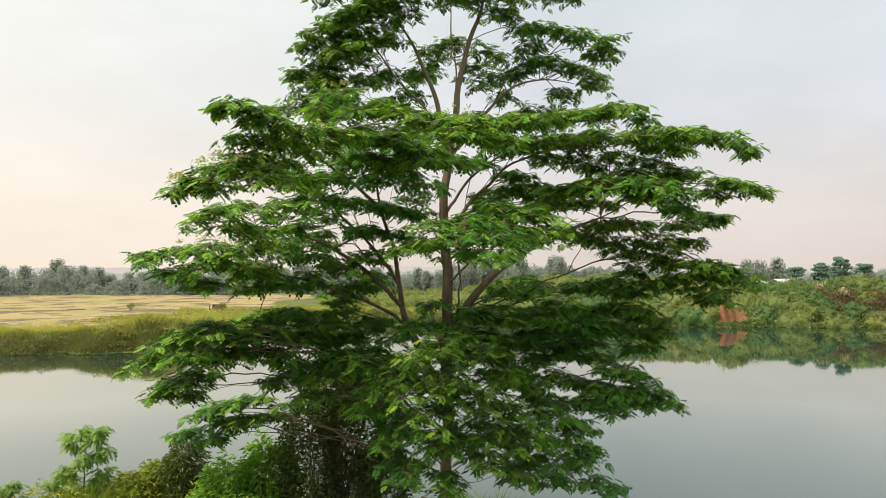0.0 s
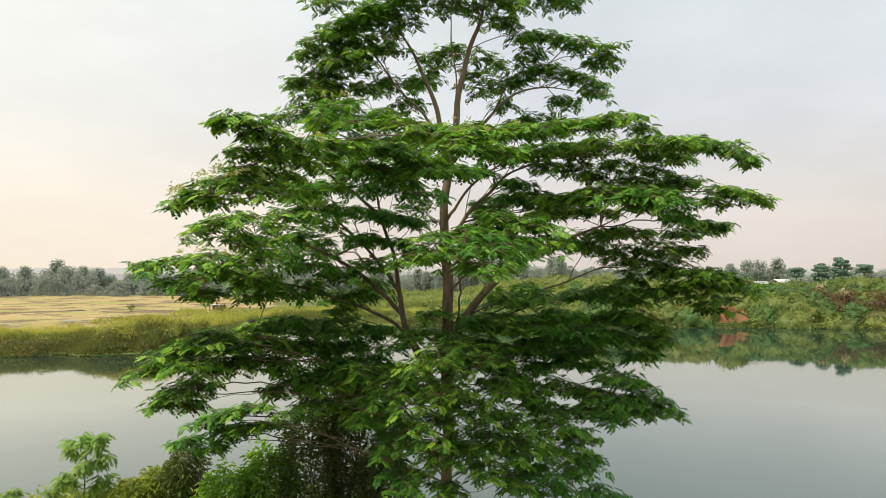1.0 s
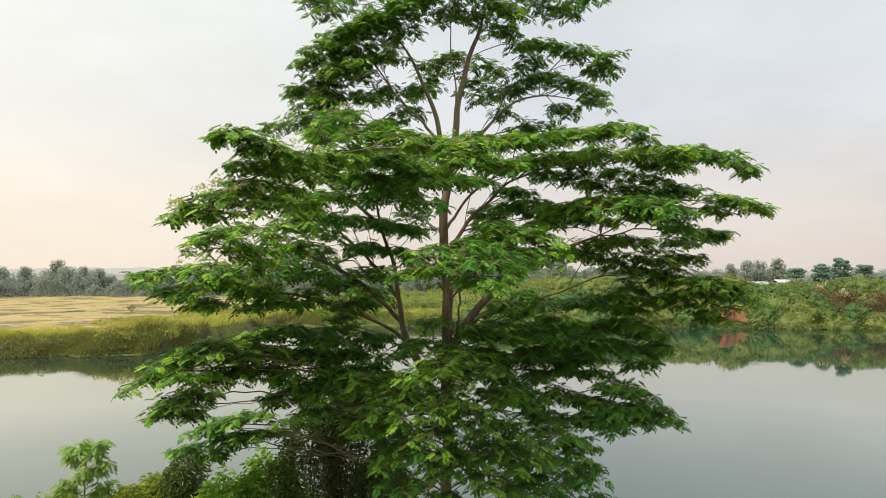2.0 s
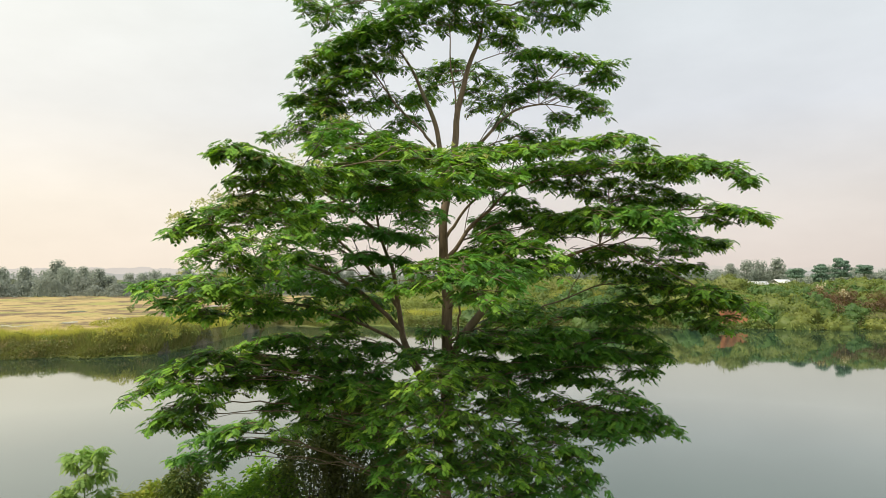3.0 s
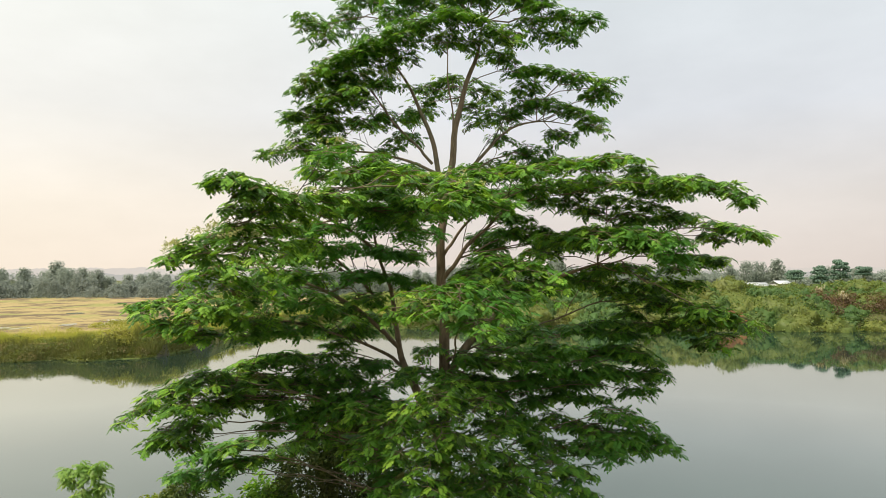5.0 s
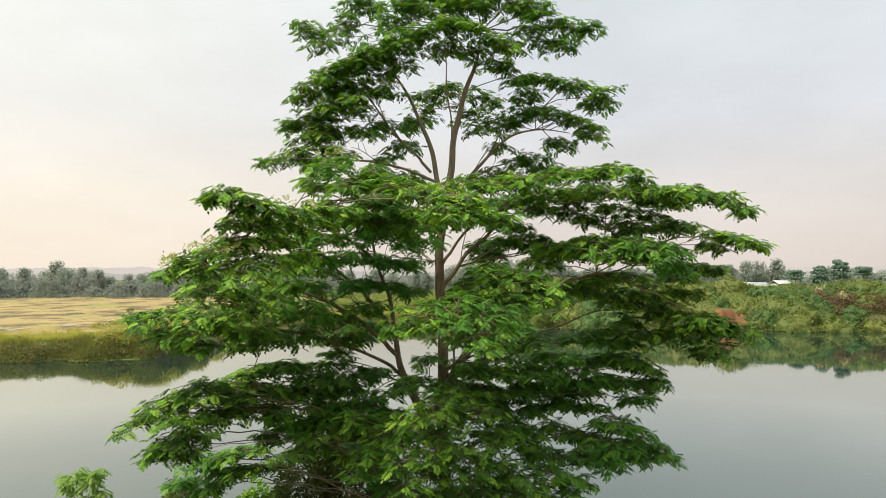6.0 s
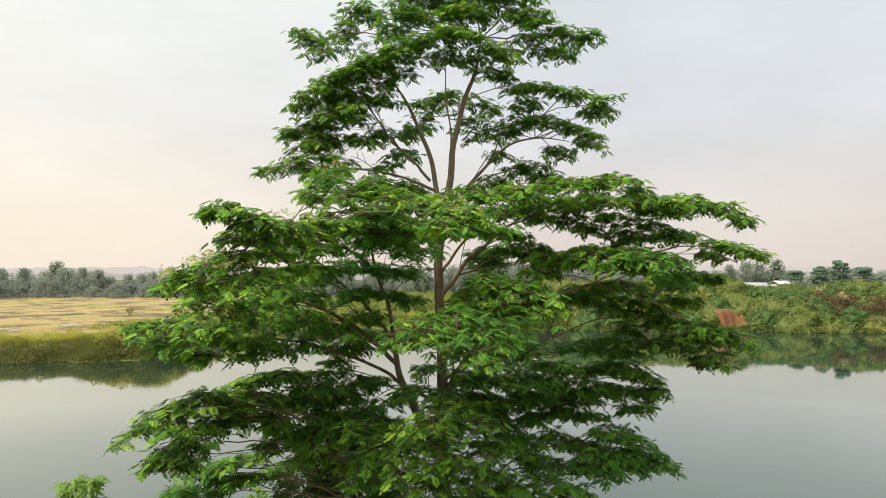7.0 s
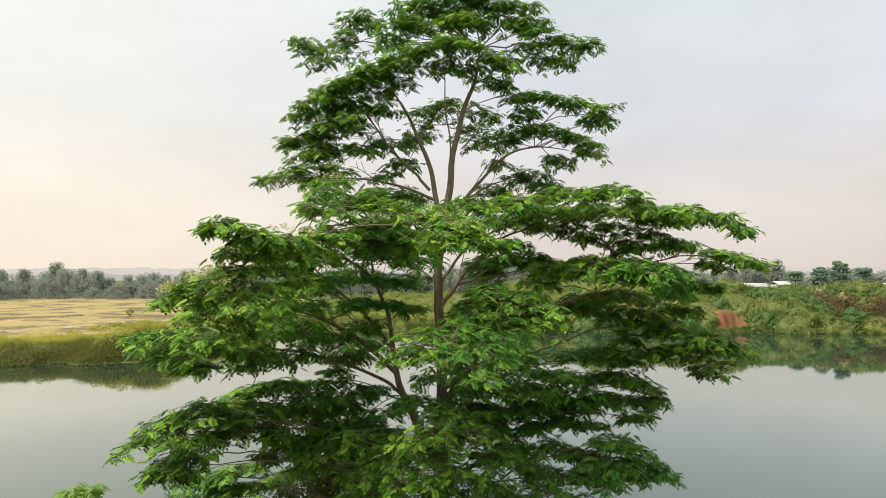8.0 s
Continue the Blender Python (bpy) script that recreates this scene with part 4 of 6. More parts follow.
    # left front top
    grow([(-1.54, 10.20, 13.68, 0.36, 0.60, 0.10, 0.00, 1.32),
        (-1.76, 9.80, 13.38, 0.29, 0.50, 0.12, 0.00, 1.26),
        (-1.28, 9.90, 13.37, 0.37, 0.60, 0.12, 0.00, 1.26),
        (-1.47, 9.80, 13.13, 0.41, 0.60, 0.12, 0.00, 1.26),
        (-0.99, 10.30, 13.58, 0.19, 0.40, 0.06, 0.00, 1.15)], blossom=((0, 16),))
    # left front
    grow([(-1.50, 9.00, 12.86, 0.36, 0.58, 0.11, 0.00, 1.26),
        (-1.83, 8.60, 12.81, 0.33, 0.58, 0.10, 0.00, 1.26),
        (-2.02, 8.20, 12.80, 0.21, 0.39, 0.08, -0.15, 1.21),
        (-1.80, 9.40, 12.72, 0.38, 0.58, 0.11, 0.00, 1.16),
        (-2.05, 8.80, 12.65, 0.32, 0.48, 0.10, 0.00, 1.21)], blossom=((1, 14),))
    # left tip
    grow([(-2.34, 7.85, 12.97, 0.17, 0.25, 0.06, 0.00, 0.88),
        (-2.55, 7.80, 12.93, 0.07, 0.18, 0.05, 0.00, 0.88),
        (-2.12, 7.90, 12.88, 0.13, 0.21, 0.06, -0.20, 0.80),
        (-2.25, 7.90, 12.80, 0.09, 0.18, 0.06, -0.10, 0.72)])
    # left mid
    grow([(-2.20, 8.40, 12.64, 0.27, 0.42, 0.09, 0.05, 1.15),
        (-2.42, 8.20, 12.62, 0.16, 0.30, 0.07, 0.00, 1.10),
        (-2.35, 8.30, 12.44, 0.26, 0.42, 0.09, 0.10, 1.20),
        (-2.14, 9.00, 12.48, 0.29, 0.51, 0.10, 0.00, 1.05),
        (-2.59, 8.30, 12.35, 0.22, 0.38, 0.09, 0.10, 1.20)], blossom=((3, 14), (4, 14)))
    # left mid low
    grow([(-2.85, 8.50, 12.29, 0.25, 0.39, 0.09, 0.15, 1.20),
        (-3.15, 8.60, 12.18, 0.17, 0.30, 0.08, 0.15, 1.20),
        (-3.35, 8.60, 12.10, 0.14, 0.25, 0.08, 0.20, 1.10),
        (-2.31, 8.00, 12.21, 0.25, 0.39, 0.10, 0.00, 1.20),
        (-2.03, 8.20, 12.20, 0.24, 0.39, 0.10, 0.00, 1.15),
        (-2.81, 8.40, 12.10, 0.17, 0.31, 0.09, 0.00, 1.10),
        (-1.98, 9.60, 12.31, 0.25, 0.47, 0.11, 0.00, 1.00)], blossom=((0, 16), (2, 26), (3, 20)))
    # left mid under
    grow([(-2.89, 10.20, 12.04, 0.37, 0.53, 0.12, 0.00, 1.09),
        (-2.52, 10.80, 12.06, 0.39, 0.62, 0.13, 0.00, 1.03),
        (-2.19, 11.40, 12.27, 0.38, 0.53, 0.13, 0.00, 0.93),
        (-1.91, 11.40, 12.60, 0.38, 0.53, 0.13, 0.00, 0.83),
        (-3.18, 9.80, 11.90, 0.32, 0.44, 0.12, 0.00, 1.09),
        (-1.73, 12.20, 12.31, 0.27, 0.44, 0.10, 0.00, 0.72)])
    # left step
    grow([(-3.62, 10.00, 11.85, 0.28, 0.42, 0.09, 0.15, 1.32),
        (-3.24, 10.40, 11.70, 0.33, 0.51, 0.12, 0.00, 1.26),
        (-2.93, 11.20, 11.70, 0.36, 0.51, 0.13, 0.00, 1.20),
        (-2.55, 12.00, 11.81, 0.34, 0.51, 0.12, 0.00, 1.08)])
    # left low
    grow([(-4.71, 11.50, 11.34, 0.34, 0.41, 0.09, 0.20, 1.15),
        (-3.97, 11.30, 11.44, 0.46, 0.54, 0.10, 0.05, 1.15),
        (-4.50, 11.60, 11.08, 0.39, 0.45, 0.09, 0.10, 1.10),
        (-3.79, 11.20, 11.15, 0.40, 0.54, 0.11, 0.00, 1.10),
        (-4.02, 11.60, 10.82, 0.36, 0.45, 0.09, 0.00, 1.10),
        (-3.36, 11.30, 11.38, 0.38, 0.54, 0.12, 0.00, 1.05),
        (-3.31, 11.80, 11.02, 0.40, 0.54, 0.12, 0.00, 1.05),
        (-5.08, 11.60, 11.32, 0.16, 0.27, 0.05, 0.10, 1.10)], blossom=((1, 14), (5, 20), (6, 24)))
    # left low inner
    grow([(-3.04, 12.20, 11.35, 0.45, 0.60, 0.13, 0.00, 0.76),
        (-3.04, 12.60, 10.85, 0.44, 0.50, 0.11, 0.00, 0.76),
        (-2.51, 12.80, 11.39, 0.53, 0.60, 0.13, 0.00, 0.67),
        (-2.64, 13.20, 10.94, 0.55, 0.60, 0.12, 0.00, 0.67),
        (-1.98, 13.20, 11.16, 0.49, 0.60, 0.12, 0.00, 0.63),
        (-3.44, 12.20, 10.75, 0.30, 0.40, 0.08, 0.00, 0.76)])
    # inner left
    grow([(-1.52, 13.00, 11.82, 0.39, 0.50, 0.10, 0.00, 1.62),
        (-1.03, 13.60, 11.82, 0.34, 0.50, 0.10, 0.00, 1.26),
        (-1.47, 13.50, 11.37, 0.45, 0.50, 0.11, 0.00, 1.26),
        (-0.70, 13.80, 12.17, 0.34, 0.50, 0.12, 0.00, 1.26),
        (-1.01, 13.30, 12.26, 0.40, 0.50, 0.13, 0.00, 0.80),
        (-1.84, 13.80, 10.80, 0.46, 0.50, 0.10, 0.00, 1.08),
        (-0.61, 14.20, 11.71, 0.35, 0.50, 0.10, 0.00, 1.08)])
    # lower left
    grow([(-4.07, 11.80, 10.05, 0.56, 0.63, 0.11, 0.10, 1.21),
        (-4.61, 11.70, 9.85, 0.46, 0.53, 0.10, 0.25, 1.21),
        (-5.08, 11.90, 9.53, 0.36, 0.42, 0.09, 0.30, 1.16),
        (-4.20, 11.50, 9.70, 0.50, 0.53, 0.11, 0.10, 1.21),
        (-3.66, 12.20, 9.88, 0.53, 0.63, 0.13, 0.00, 1.10),
        (-3.89, 12.00, 9.56, 0.47, 0.53, 0.10, 0.00, 0.94)], stem="side_stem")
    # lower left droop
    grow([(-4.61, 11.80, 9.18, 0.34, 0.40, 0.10, 0.00, 1.10),
        (-4.27, 11.80, 9.21, 0.37, 0.40, 0.10, 0.00, 1.00),
        (-4.76, 11.80, 8.95, 0.23, 0.30, 0.08, 0.00, 1.00),
        (-4.41, 11.90, 8.90, 0.25, 0.30, 0.08, 0.00, 0.95)], stem="side_stem")
    # lower left back
    grow([(-3.61, 13.40, 10.11, 0.46, 0.50, 0.13, 0.10, 0.54),
        (-3.83, 13.20, 9.91, 0.41, 0.50, 0.12, 0.00, 0.51),
        (-3.05, 13.60, 10.19, 0.45, 0.50, 0.13, 0.00, 0.51),
        (-3.09, 13.30, 9.79, 0.55, 0.60, 0.14, 0.00, 0.57),
        (-2.45, 13.40, 9.83, 0.55, 0.60, 0.14, 0.00, 0.57),
        (-3.28, 12.80, 9.49, 0.51, 0.60, 0.13, 0.00, 0.60)], stem="side_stem")
    # lower left mid
    grow([(-3.53, 12.90, 10.20, 0.34, 0.45, 0.12, 0.15, 0.50),
        (-2.97, 13.00, 10.29, 0.37, 0.45, 0.13, 0.05, 0.50),
        (-2.48, 13.00, 10.08, 0.39, 0.50, 0.13, 0.00, 0.50),
        (-3.76, 12.60, 9.92, 0.31, 0.45, 0.12, 0.10, 0.46),
        (-3.26, 12.70, 9.91, 0.42, 0.50, 0.13, 0.00, 0.52),
        (-2.71, 12.80, 9.79, 0.44, 0.50, 0.13, 0.00, 0.52),
        (-3.54, 12.60, 9.59, 0.37, 0.45, 0.12, 0.00, 0.48),
        (-2.92, 12.60, 9.51, 0.44, 0.50, 0.13, 0.00, 0.50),
        (-2.19, 12.90, 9.67, 0.38, 0.50, 0.12, 0.00, 0.46),
        (-2.07, 13.10, 10.07, 0.32, 0.45, 0.13, 0.00, 0.46)])
    # lower left upper
    grow([(-2.13, 13.80, 10.40, 0.48, 0.50, 0.12, 0.00, 1.12),
        (-2.52, 13.80, 10.21, 0.40, 0.50, 0.12, 0.00, 1.01),
        (-1.62, 13.90, 10.05, 0.44, 0.50, 0.12, 0.00, 0.79),
        (-1.94, 13.70, 9.73, 0.51, 0.50, 0.12, 0.00, 0.90),
        (-1.29, 14.00, 10.04, 0.28, 0.40, 0.12, 0.00, 0.67),
        (-1.50, 13.80, 9.44, 0.46, 0.50, 0.10, 0.00, 0.56)], stem="side_stem")
    # low left fan
    grow([(-4.45, 14.00, 8.32, 0.51, 0.53, 0.09, 0.10, 1.20),
        (-4.85, 14.00, 8.15, 0.31, 0.37, 0.06, 0.10, 1.08),
        (-3.90, 13.90, 8.45, 0.50, 0.53, 0.10, 0.10, 1.20),
        (-5.36, 14.30, 7.70, 0.37, 0.37, 0.06, 0.10, 1.20),
        (-4.75, 14.40, 7.58, 0.43, 0.42, 0.06, 0.00, 0.60),
        (-4.10, 14.00, 8.03, 0.48, 0.42, 0.07, 0.00, 0.72)], stem="trunk")
    # low left mid
    grow([(-3.01, 13.00, 8.98, 0.54, 0.60, 0.14, 0.00, 1.04),
        (-2.48, 13.00, 9.25, 0.54, 0.60, 0.14, 0.00, 1.09),
        (-1.91, 12.80, 9.18, 0.53, 0.60, 0.14, 0.00, 1.09),
        (-2.61, 13.40, 8.73, 0.55, 0.60, 0.14, 0.00, 0.93),
        (-1.44, 12.40, 9.41, 0.46, 0.60, 0.13, 0.00, 1.15),
        (-1.97, 13.20, 9.48, 0.49, 0.60, 0.12, 0.00, 0.93)], stem="trunk")
    # low front
    grow([(-0.01, 11.00, 9.80, 0.44, 0.60, 0.12, 0.00, 1.19),
        (0.55, 11.30, 9.66, 0.47, 0.60, 0.12, 0.00, 1.19),
        (-0.48, 11.40, 9.59, 0.42, 0.60, 0.12, 0.00, 1.13),
        (-0.88, 11.80, 9.18, 0.47, 0.60, 0.13, 0.00, 1.13),
        (0.84, 11.40, 9.27, 0.47, 0.60, 0.12, 0.00, 1.19),
        (0.08, 10.90, 9.37, 0.45, 0.60, 0.12, 0.00, 1.19)], stem="trunk")
    # low front mid
    grow([(-0.56, 11.20, 9.08, 0.44, 0.60, 0.12, 0.00, 0.99),
        (0.35, 11.00, 8.99, 0.45, 0.60, 0.12, 0.00, 1.03),
        (-1.17, 11.80, 8.70, 0.44, 0.60, 0.13, 0.00, 0.99),
        (0.94, 11.60, 8.80, 0.43, 0.60, 0.12, 0.00, 0.99),
        (-0.19, 10.90, 8.75, 0.45, 0.60, 0.12, 0.00, 1.03)], stem="trunk")
    # low skirt
    grow([(-0.77, 11.60, 8.37, 0.48, 0.60, 0.13, 0.00, 0.99),
        (0.64, 11.20, 8.49, 0.46, 0.60, 0.12, 0.00, 0.99),
        (1.23, 11.60, 8.28, 0.43, 0.60, 0.13, 0.00, 0.94),
        (-0.10, 11.00, 8.28, 0.45, 0.60, 0.12, 0.00, 0.99),
        (0.54, 11.20, 7.99, 0.46, 0.60, 0.13, 0.00, 0.90),
        (-0.66, 11.40, 7.87, 0.47, 0.60, 0.13, 0.00, 0.90),
        (-0.01, 11.00, 7.74, 0.45, 0.60, 0.13, 0.00, 0.90),
        (1.13, 11.60, 7.71, 0.48, 0.60, 0.13, 0.00, 0.81)], stem="trunk")
    # centre dark
    grow([(1.19, 13.20, 10.67, 0.55, 0.60, 0.16, 0.00, 0.60),
        (1.76, 13.40, 10.71, 0.53, 0.60, 0.15, 0.00, 0.52),
        (0.95, 13.00, 10.21, 0.54, 0.60, 0.16, 0.00, 1.27),
        (1.62, 13.20, 10.18, 0.55, 0.60, 0.16, 0.00, 1.27),
        (2.26, 13.40, 10.38, 0.50, 0.60, 0.15, 0.00, 1.15),
        (0.73, 12.80, 9.81, 0.48, 0.60, 0.15, 0.00, 1.21),
        (2.45, 13.60, 9.91, 0.51, 0.60, 0.15, 0.00, 1.21),
        (1.75, 13.40, 9.78, 0.50, 0.60, 0.13, 0.00, 1.15)], stem="trunk")
    # centre low
    grow([(-0.43, 12.60, 10.04, 0.42, 0.50, 0.14, 0.00, 1.12),
        (0.19, 12.20, 9.95, 0.45, 0.60, 0.14, 0.00, 1.40),
        (-0.98, 13.00, 9.78, 0.32, 0.40, 0.10, 0.00, 0.84),
        (0.41, 12.80, 10.33, 0.37, 0.50, 0.14, 0.00, 0.98),
        (-0.23, 13.00, 10.42, 0.27, 0.40, 0.10, 0.00, 0.56)])
    # right low
    grow([(3.61, 13.80, 10.29, 0.57, 0.60, 0.14, 0.00, 1.24),
        (3.04, 13.80, 10.17, 0.51, 0.60, 0.15, 0.00, 1.18),
        (4.15, 13.90, 10.05, 0.41, 0.50, 0.13, -0.10, 1.18),
        (3.30, 13.70, 9.90, 0.57, 0.60, 0.13, 0.00, 1.24),
        (4.06, 13.80, 9.78, 0.39, 0.40, 0.12, -0.10, 1.12),
        (3.83, 13.80, 9.53, 0.32, 0.35, 0.10, -0.10, 1.01),
        (4.40, 13.80, 9.89, 0.16, 0.30, 0.06, -0.10, 1.01)], stem="trunk")
    # right low upper
    grow([(2.72, 13.80, 10.74, 0.51, 0.50, 0.11, 0.00, 0.43),
        (3.32, 13.90, 10.85, 0.48, 0.50, 0.11, 0.00, 0.51),
        (3.66, 13.90, 10.62, 0.41, 0.50, 0.11, 0.00, 0.58),
        (3.78, 13.90, 11.08, 0.37, 0.40, 0.10, 0.00, 0.51)], stem="right_limb")
    # right sparse
    grow([(2.56, 14.20, 9.31, 0.53, 0.50, 0.12, 0.00, 0.77),
        (1.94, 14.00, 9.29, 0.44, 0.50, 0.12, 0.00, 0.72),
        (3.08, 14.20, 9.31, 0.37, 0.40, 0.11, 0.00, 0.77),
        (2.22, 13.60, 8.97, 0.50, 0.50, 0.12, 0.00, 0.72),
        (1.62, 13.20, 8.94, 0.41, 0.50, 0.12, 0.00, 0.83),
        (2.67, 13.60, 8.86, 0.43, 0.50, 0.11, 0.00, 0.72),
        (1.94, 13.20, 8.62, 0.49, 0.50, 0.12, 0.00, 0.77)], stem="trunk")
    # right fan
    grow([(3.36, 13.20, 9.16, 0.53, 0.54, 0.10, -0.05, 1.21),
        (3.93, 13.30, 8.92, 0.43, 0.49, 0.10, -0.15, 1.16),
        (3.54, 13.10, 8.80, 0.58, 0.54, 0.10, 0.00, 1.21),
        (4.25, 13.30, 8.59, 0.31, 0.38, 0.08, -0.20, 1.16),
        (2.97, 13.20, 8.83, 0.42, 0.54, 0.10, 0.00, 1.05),
        (4.00, 13.20, 8.48, 0.28, 0.32, 0.08, -0.20, 1.05)], stem="trunk")
    # right fan low
    grow([(3.12, 12.90, 8.53, 0.42, 0.45, 0.09, 0.00, 1.05),
        (2.66, 13.00, 8.56, 0.43, 0.50, 0.12, 0.00, 0.90),
        (3.54, 13.10, 8.53, 0.28, 0.35, 0.08, -0.10, 0.90)], stem="trunk")
    # low right
    grow([(1.90, 12.60, 8.40, 0.52, 0.60, 0.12, 0.00, 0.85),
        (2.49, 12.70, 8.16, 0.42, 0.50, 0.11, -0.10, 0.85),
        (1.49, 12.20, 8.35, 0.40, 0.50, 0.12, 0.00, 0.89),
        (1.97, 12.40, 7.99, 0.51, 0.60, 0.12, 0.00, 0.81),
        (2.62, 12.60, 7.83, 0.36, 0.40, 0.10, -0.10, 0.77),
        (1.56, 12.00, 7.77, 0.49, 0.60, 0.13, 0.00, 0.81),
        (2.31, 12.30, 7.58, 0.45, 0.50, 0.12, -0.10, 0.81),
        (2.83, 12.40, 7.29, 0.36, 0.40, 0.10, -0.10, 0.77),
        (1.77, 12.10, 7.35, 0.50, 0.60, 0.13, 0.00, 0.77)], stem="trunk")
    # centre dark back
    grow([(1.41, 14.40, 10.82, 0.71, 0.60, 0.20, 0.00, 0.49),
        (2.15, 14.60, 10.27, 0.72, 0.60, 0.22, 0.00, 0.54),
        (3.04, 14.80, 10.25, 0.67, 0.60, 0.20, 0.00, 0.49),
        (1.16, 14.30, 10.29, 0.59, 0.60, 0.20, 0.00, 0.54),
        (2.63, 14.60, 9.61, 0.66, 0.60, 0.18, 0.00, 0.49),
        (1.64, 14.40, 9.58, 0.65, 0.60, 0.20, 0.00, 0.54),
        (0.89, 13.80, 9.32, 0.57, 0.60, 0.20, 0.00, 0.49)], stem="trunk")
    # low centre back
    grow([(-1.86, 14.00, 8.49, 0.63, 0.60, 0.20, 0.00, 0.55),
        (-0.99, 13.20, 9.32, 0.49, 0.60, 0.16, 0.00, 0.49),
        (-0.46, 13.40, 8.95, 0.55, 0.60, 0.20, 0.00, 0.55),
        (-0.91, 13.60, 8.25, 0.61, 0.60, 0.20, 0.00, 0.55),
        (1.07, 13.20, 7.92, 0.65, 0.60, 0.20, 0.00, 0.55),
        (0.20, 13.00, 7.87, 0.59, 0.60, 0.20, 0.00, 0.55),
        (1.31, 13.40, 9.06, 0.50, 0.60, 0.20, 0.00, 0.55)], stem="trunk")
    # inner fill
    grow([(-1.90, 12.60, 13.02, 0.52, 0.70, 0.16, 0.00, 1.08),
        (-2.39, 13.00, 12.14, 0.49, 0.60, 0.14, 0.00, 0.90),
        (-1.57, 13.40, 12.38, 0.50, 0.60, 0.16, 0.00, 0.90),
        (-0.97, 12.80, 13.20, 0.53, 0.70, 0.16, 0.00, 0.99),
        (-0.62, 14.40, 12.55, 0.48, 0.60, 0.16, 0.00, 0.81),
        (-2.52, 11.60, 12.62, 0.43, 0.60, 0.14, 0.00, 0.99),
        (-1.45, 14.40, 10.94, 0.54, 0.60, 0.12, 0.00, 0.72)])
    # inner fill left
    grow([(-3.20, 12.80, 11.71, 0.53, 0.60, 0.14, 0.00, 0.60),
        (-2.53, 13.80, 11.71, 0.57, 0.60, 0.14, 0.00, 0.60),
        (-3.67, 13.00, 11.22, 0.54, 0.60, 0.14, 0.00, 0.60),
        (-2.13, 14.20, 10.60, 0.59, 0.60, 0.12, 0.00, 0.48)])
    # low centre fill
    grow([(0.99, 13.60, 9.58, 0.56, 0.60, 0.18, 0.00, 0.88),
        (1.71, 14.00, 9.29, 0.58, 0.60, 0.18, 0.00, 0.88),
        (2.36, 14.40, 9.46, 0.53, 0.60, 0.16, 0.00, 0.80),
        (1.25, 12.80, 9.13, 0.47, 0.60, 0.16, 0.00, 0.88),
        (0.65, 13.40, 9.83, 0.50, 0.60, 0.16, 0.00, 0.88),
        (3.07, 14.40, 9.63, 0.48, 0.50, 0.14, 0.00, 0.80),
        (0.09, 13.00, 9.67, 0.48, 0.50, 0.16, 0.00, 0.80)], stem="trunk")
    # low left bright
    grow([(-3.64, 14.20, 8.10, 0.49, 0.50, 0.10, 0.10, 0.88),
        (-4.48, 14.30, 7.90, 0.42, 0.40, 0.08, 0.10, 0.80),
        (-3.05, 14.20, 8.33, 0.49, 0.50, 0.12, 0.00, 0.80)], stem="trunk")
    # trunk right
    grow([(0.81, 14.20, 12.60, 0.42, 0.50, 0.12, 0.00, 0.80),
        (1.42, 13.80, 13.00, 0.48, 0.50, 0.12, 0.00, 0.90),
        (0.58, 12.90, 13.08, 0.41, 0.50, 0.12, 0.00, 0.90),
        (1.05, 14.30, 12.37, 0.40, 0.40, 0.10, 0.00, 0.70)])


grow_tree()

# the leaves that hang nearest, one by one
leaf_meshes = []
for model in FULL_FEATHERS:
    pile = Pile()
    pile.add(*model)
    ob = pile.build("leaf", M_LEAF_SINGLE)
    leaf_meshes.append(ob.data)
    bpy.data.objects.remove(ob)
for limb, k, turn, size, place in LEAF_SPOTS[:300]:
    ob = new("leaf", leaf_meshes[k])
    ob.parent = limb
    ob.matrix_basis = Matrix.Translation(place - BASE) @ Matrix([list(r) for r in turn]).to_4x4() @ Matrix.Diagonal((size, size, size, 1))


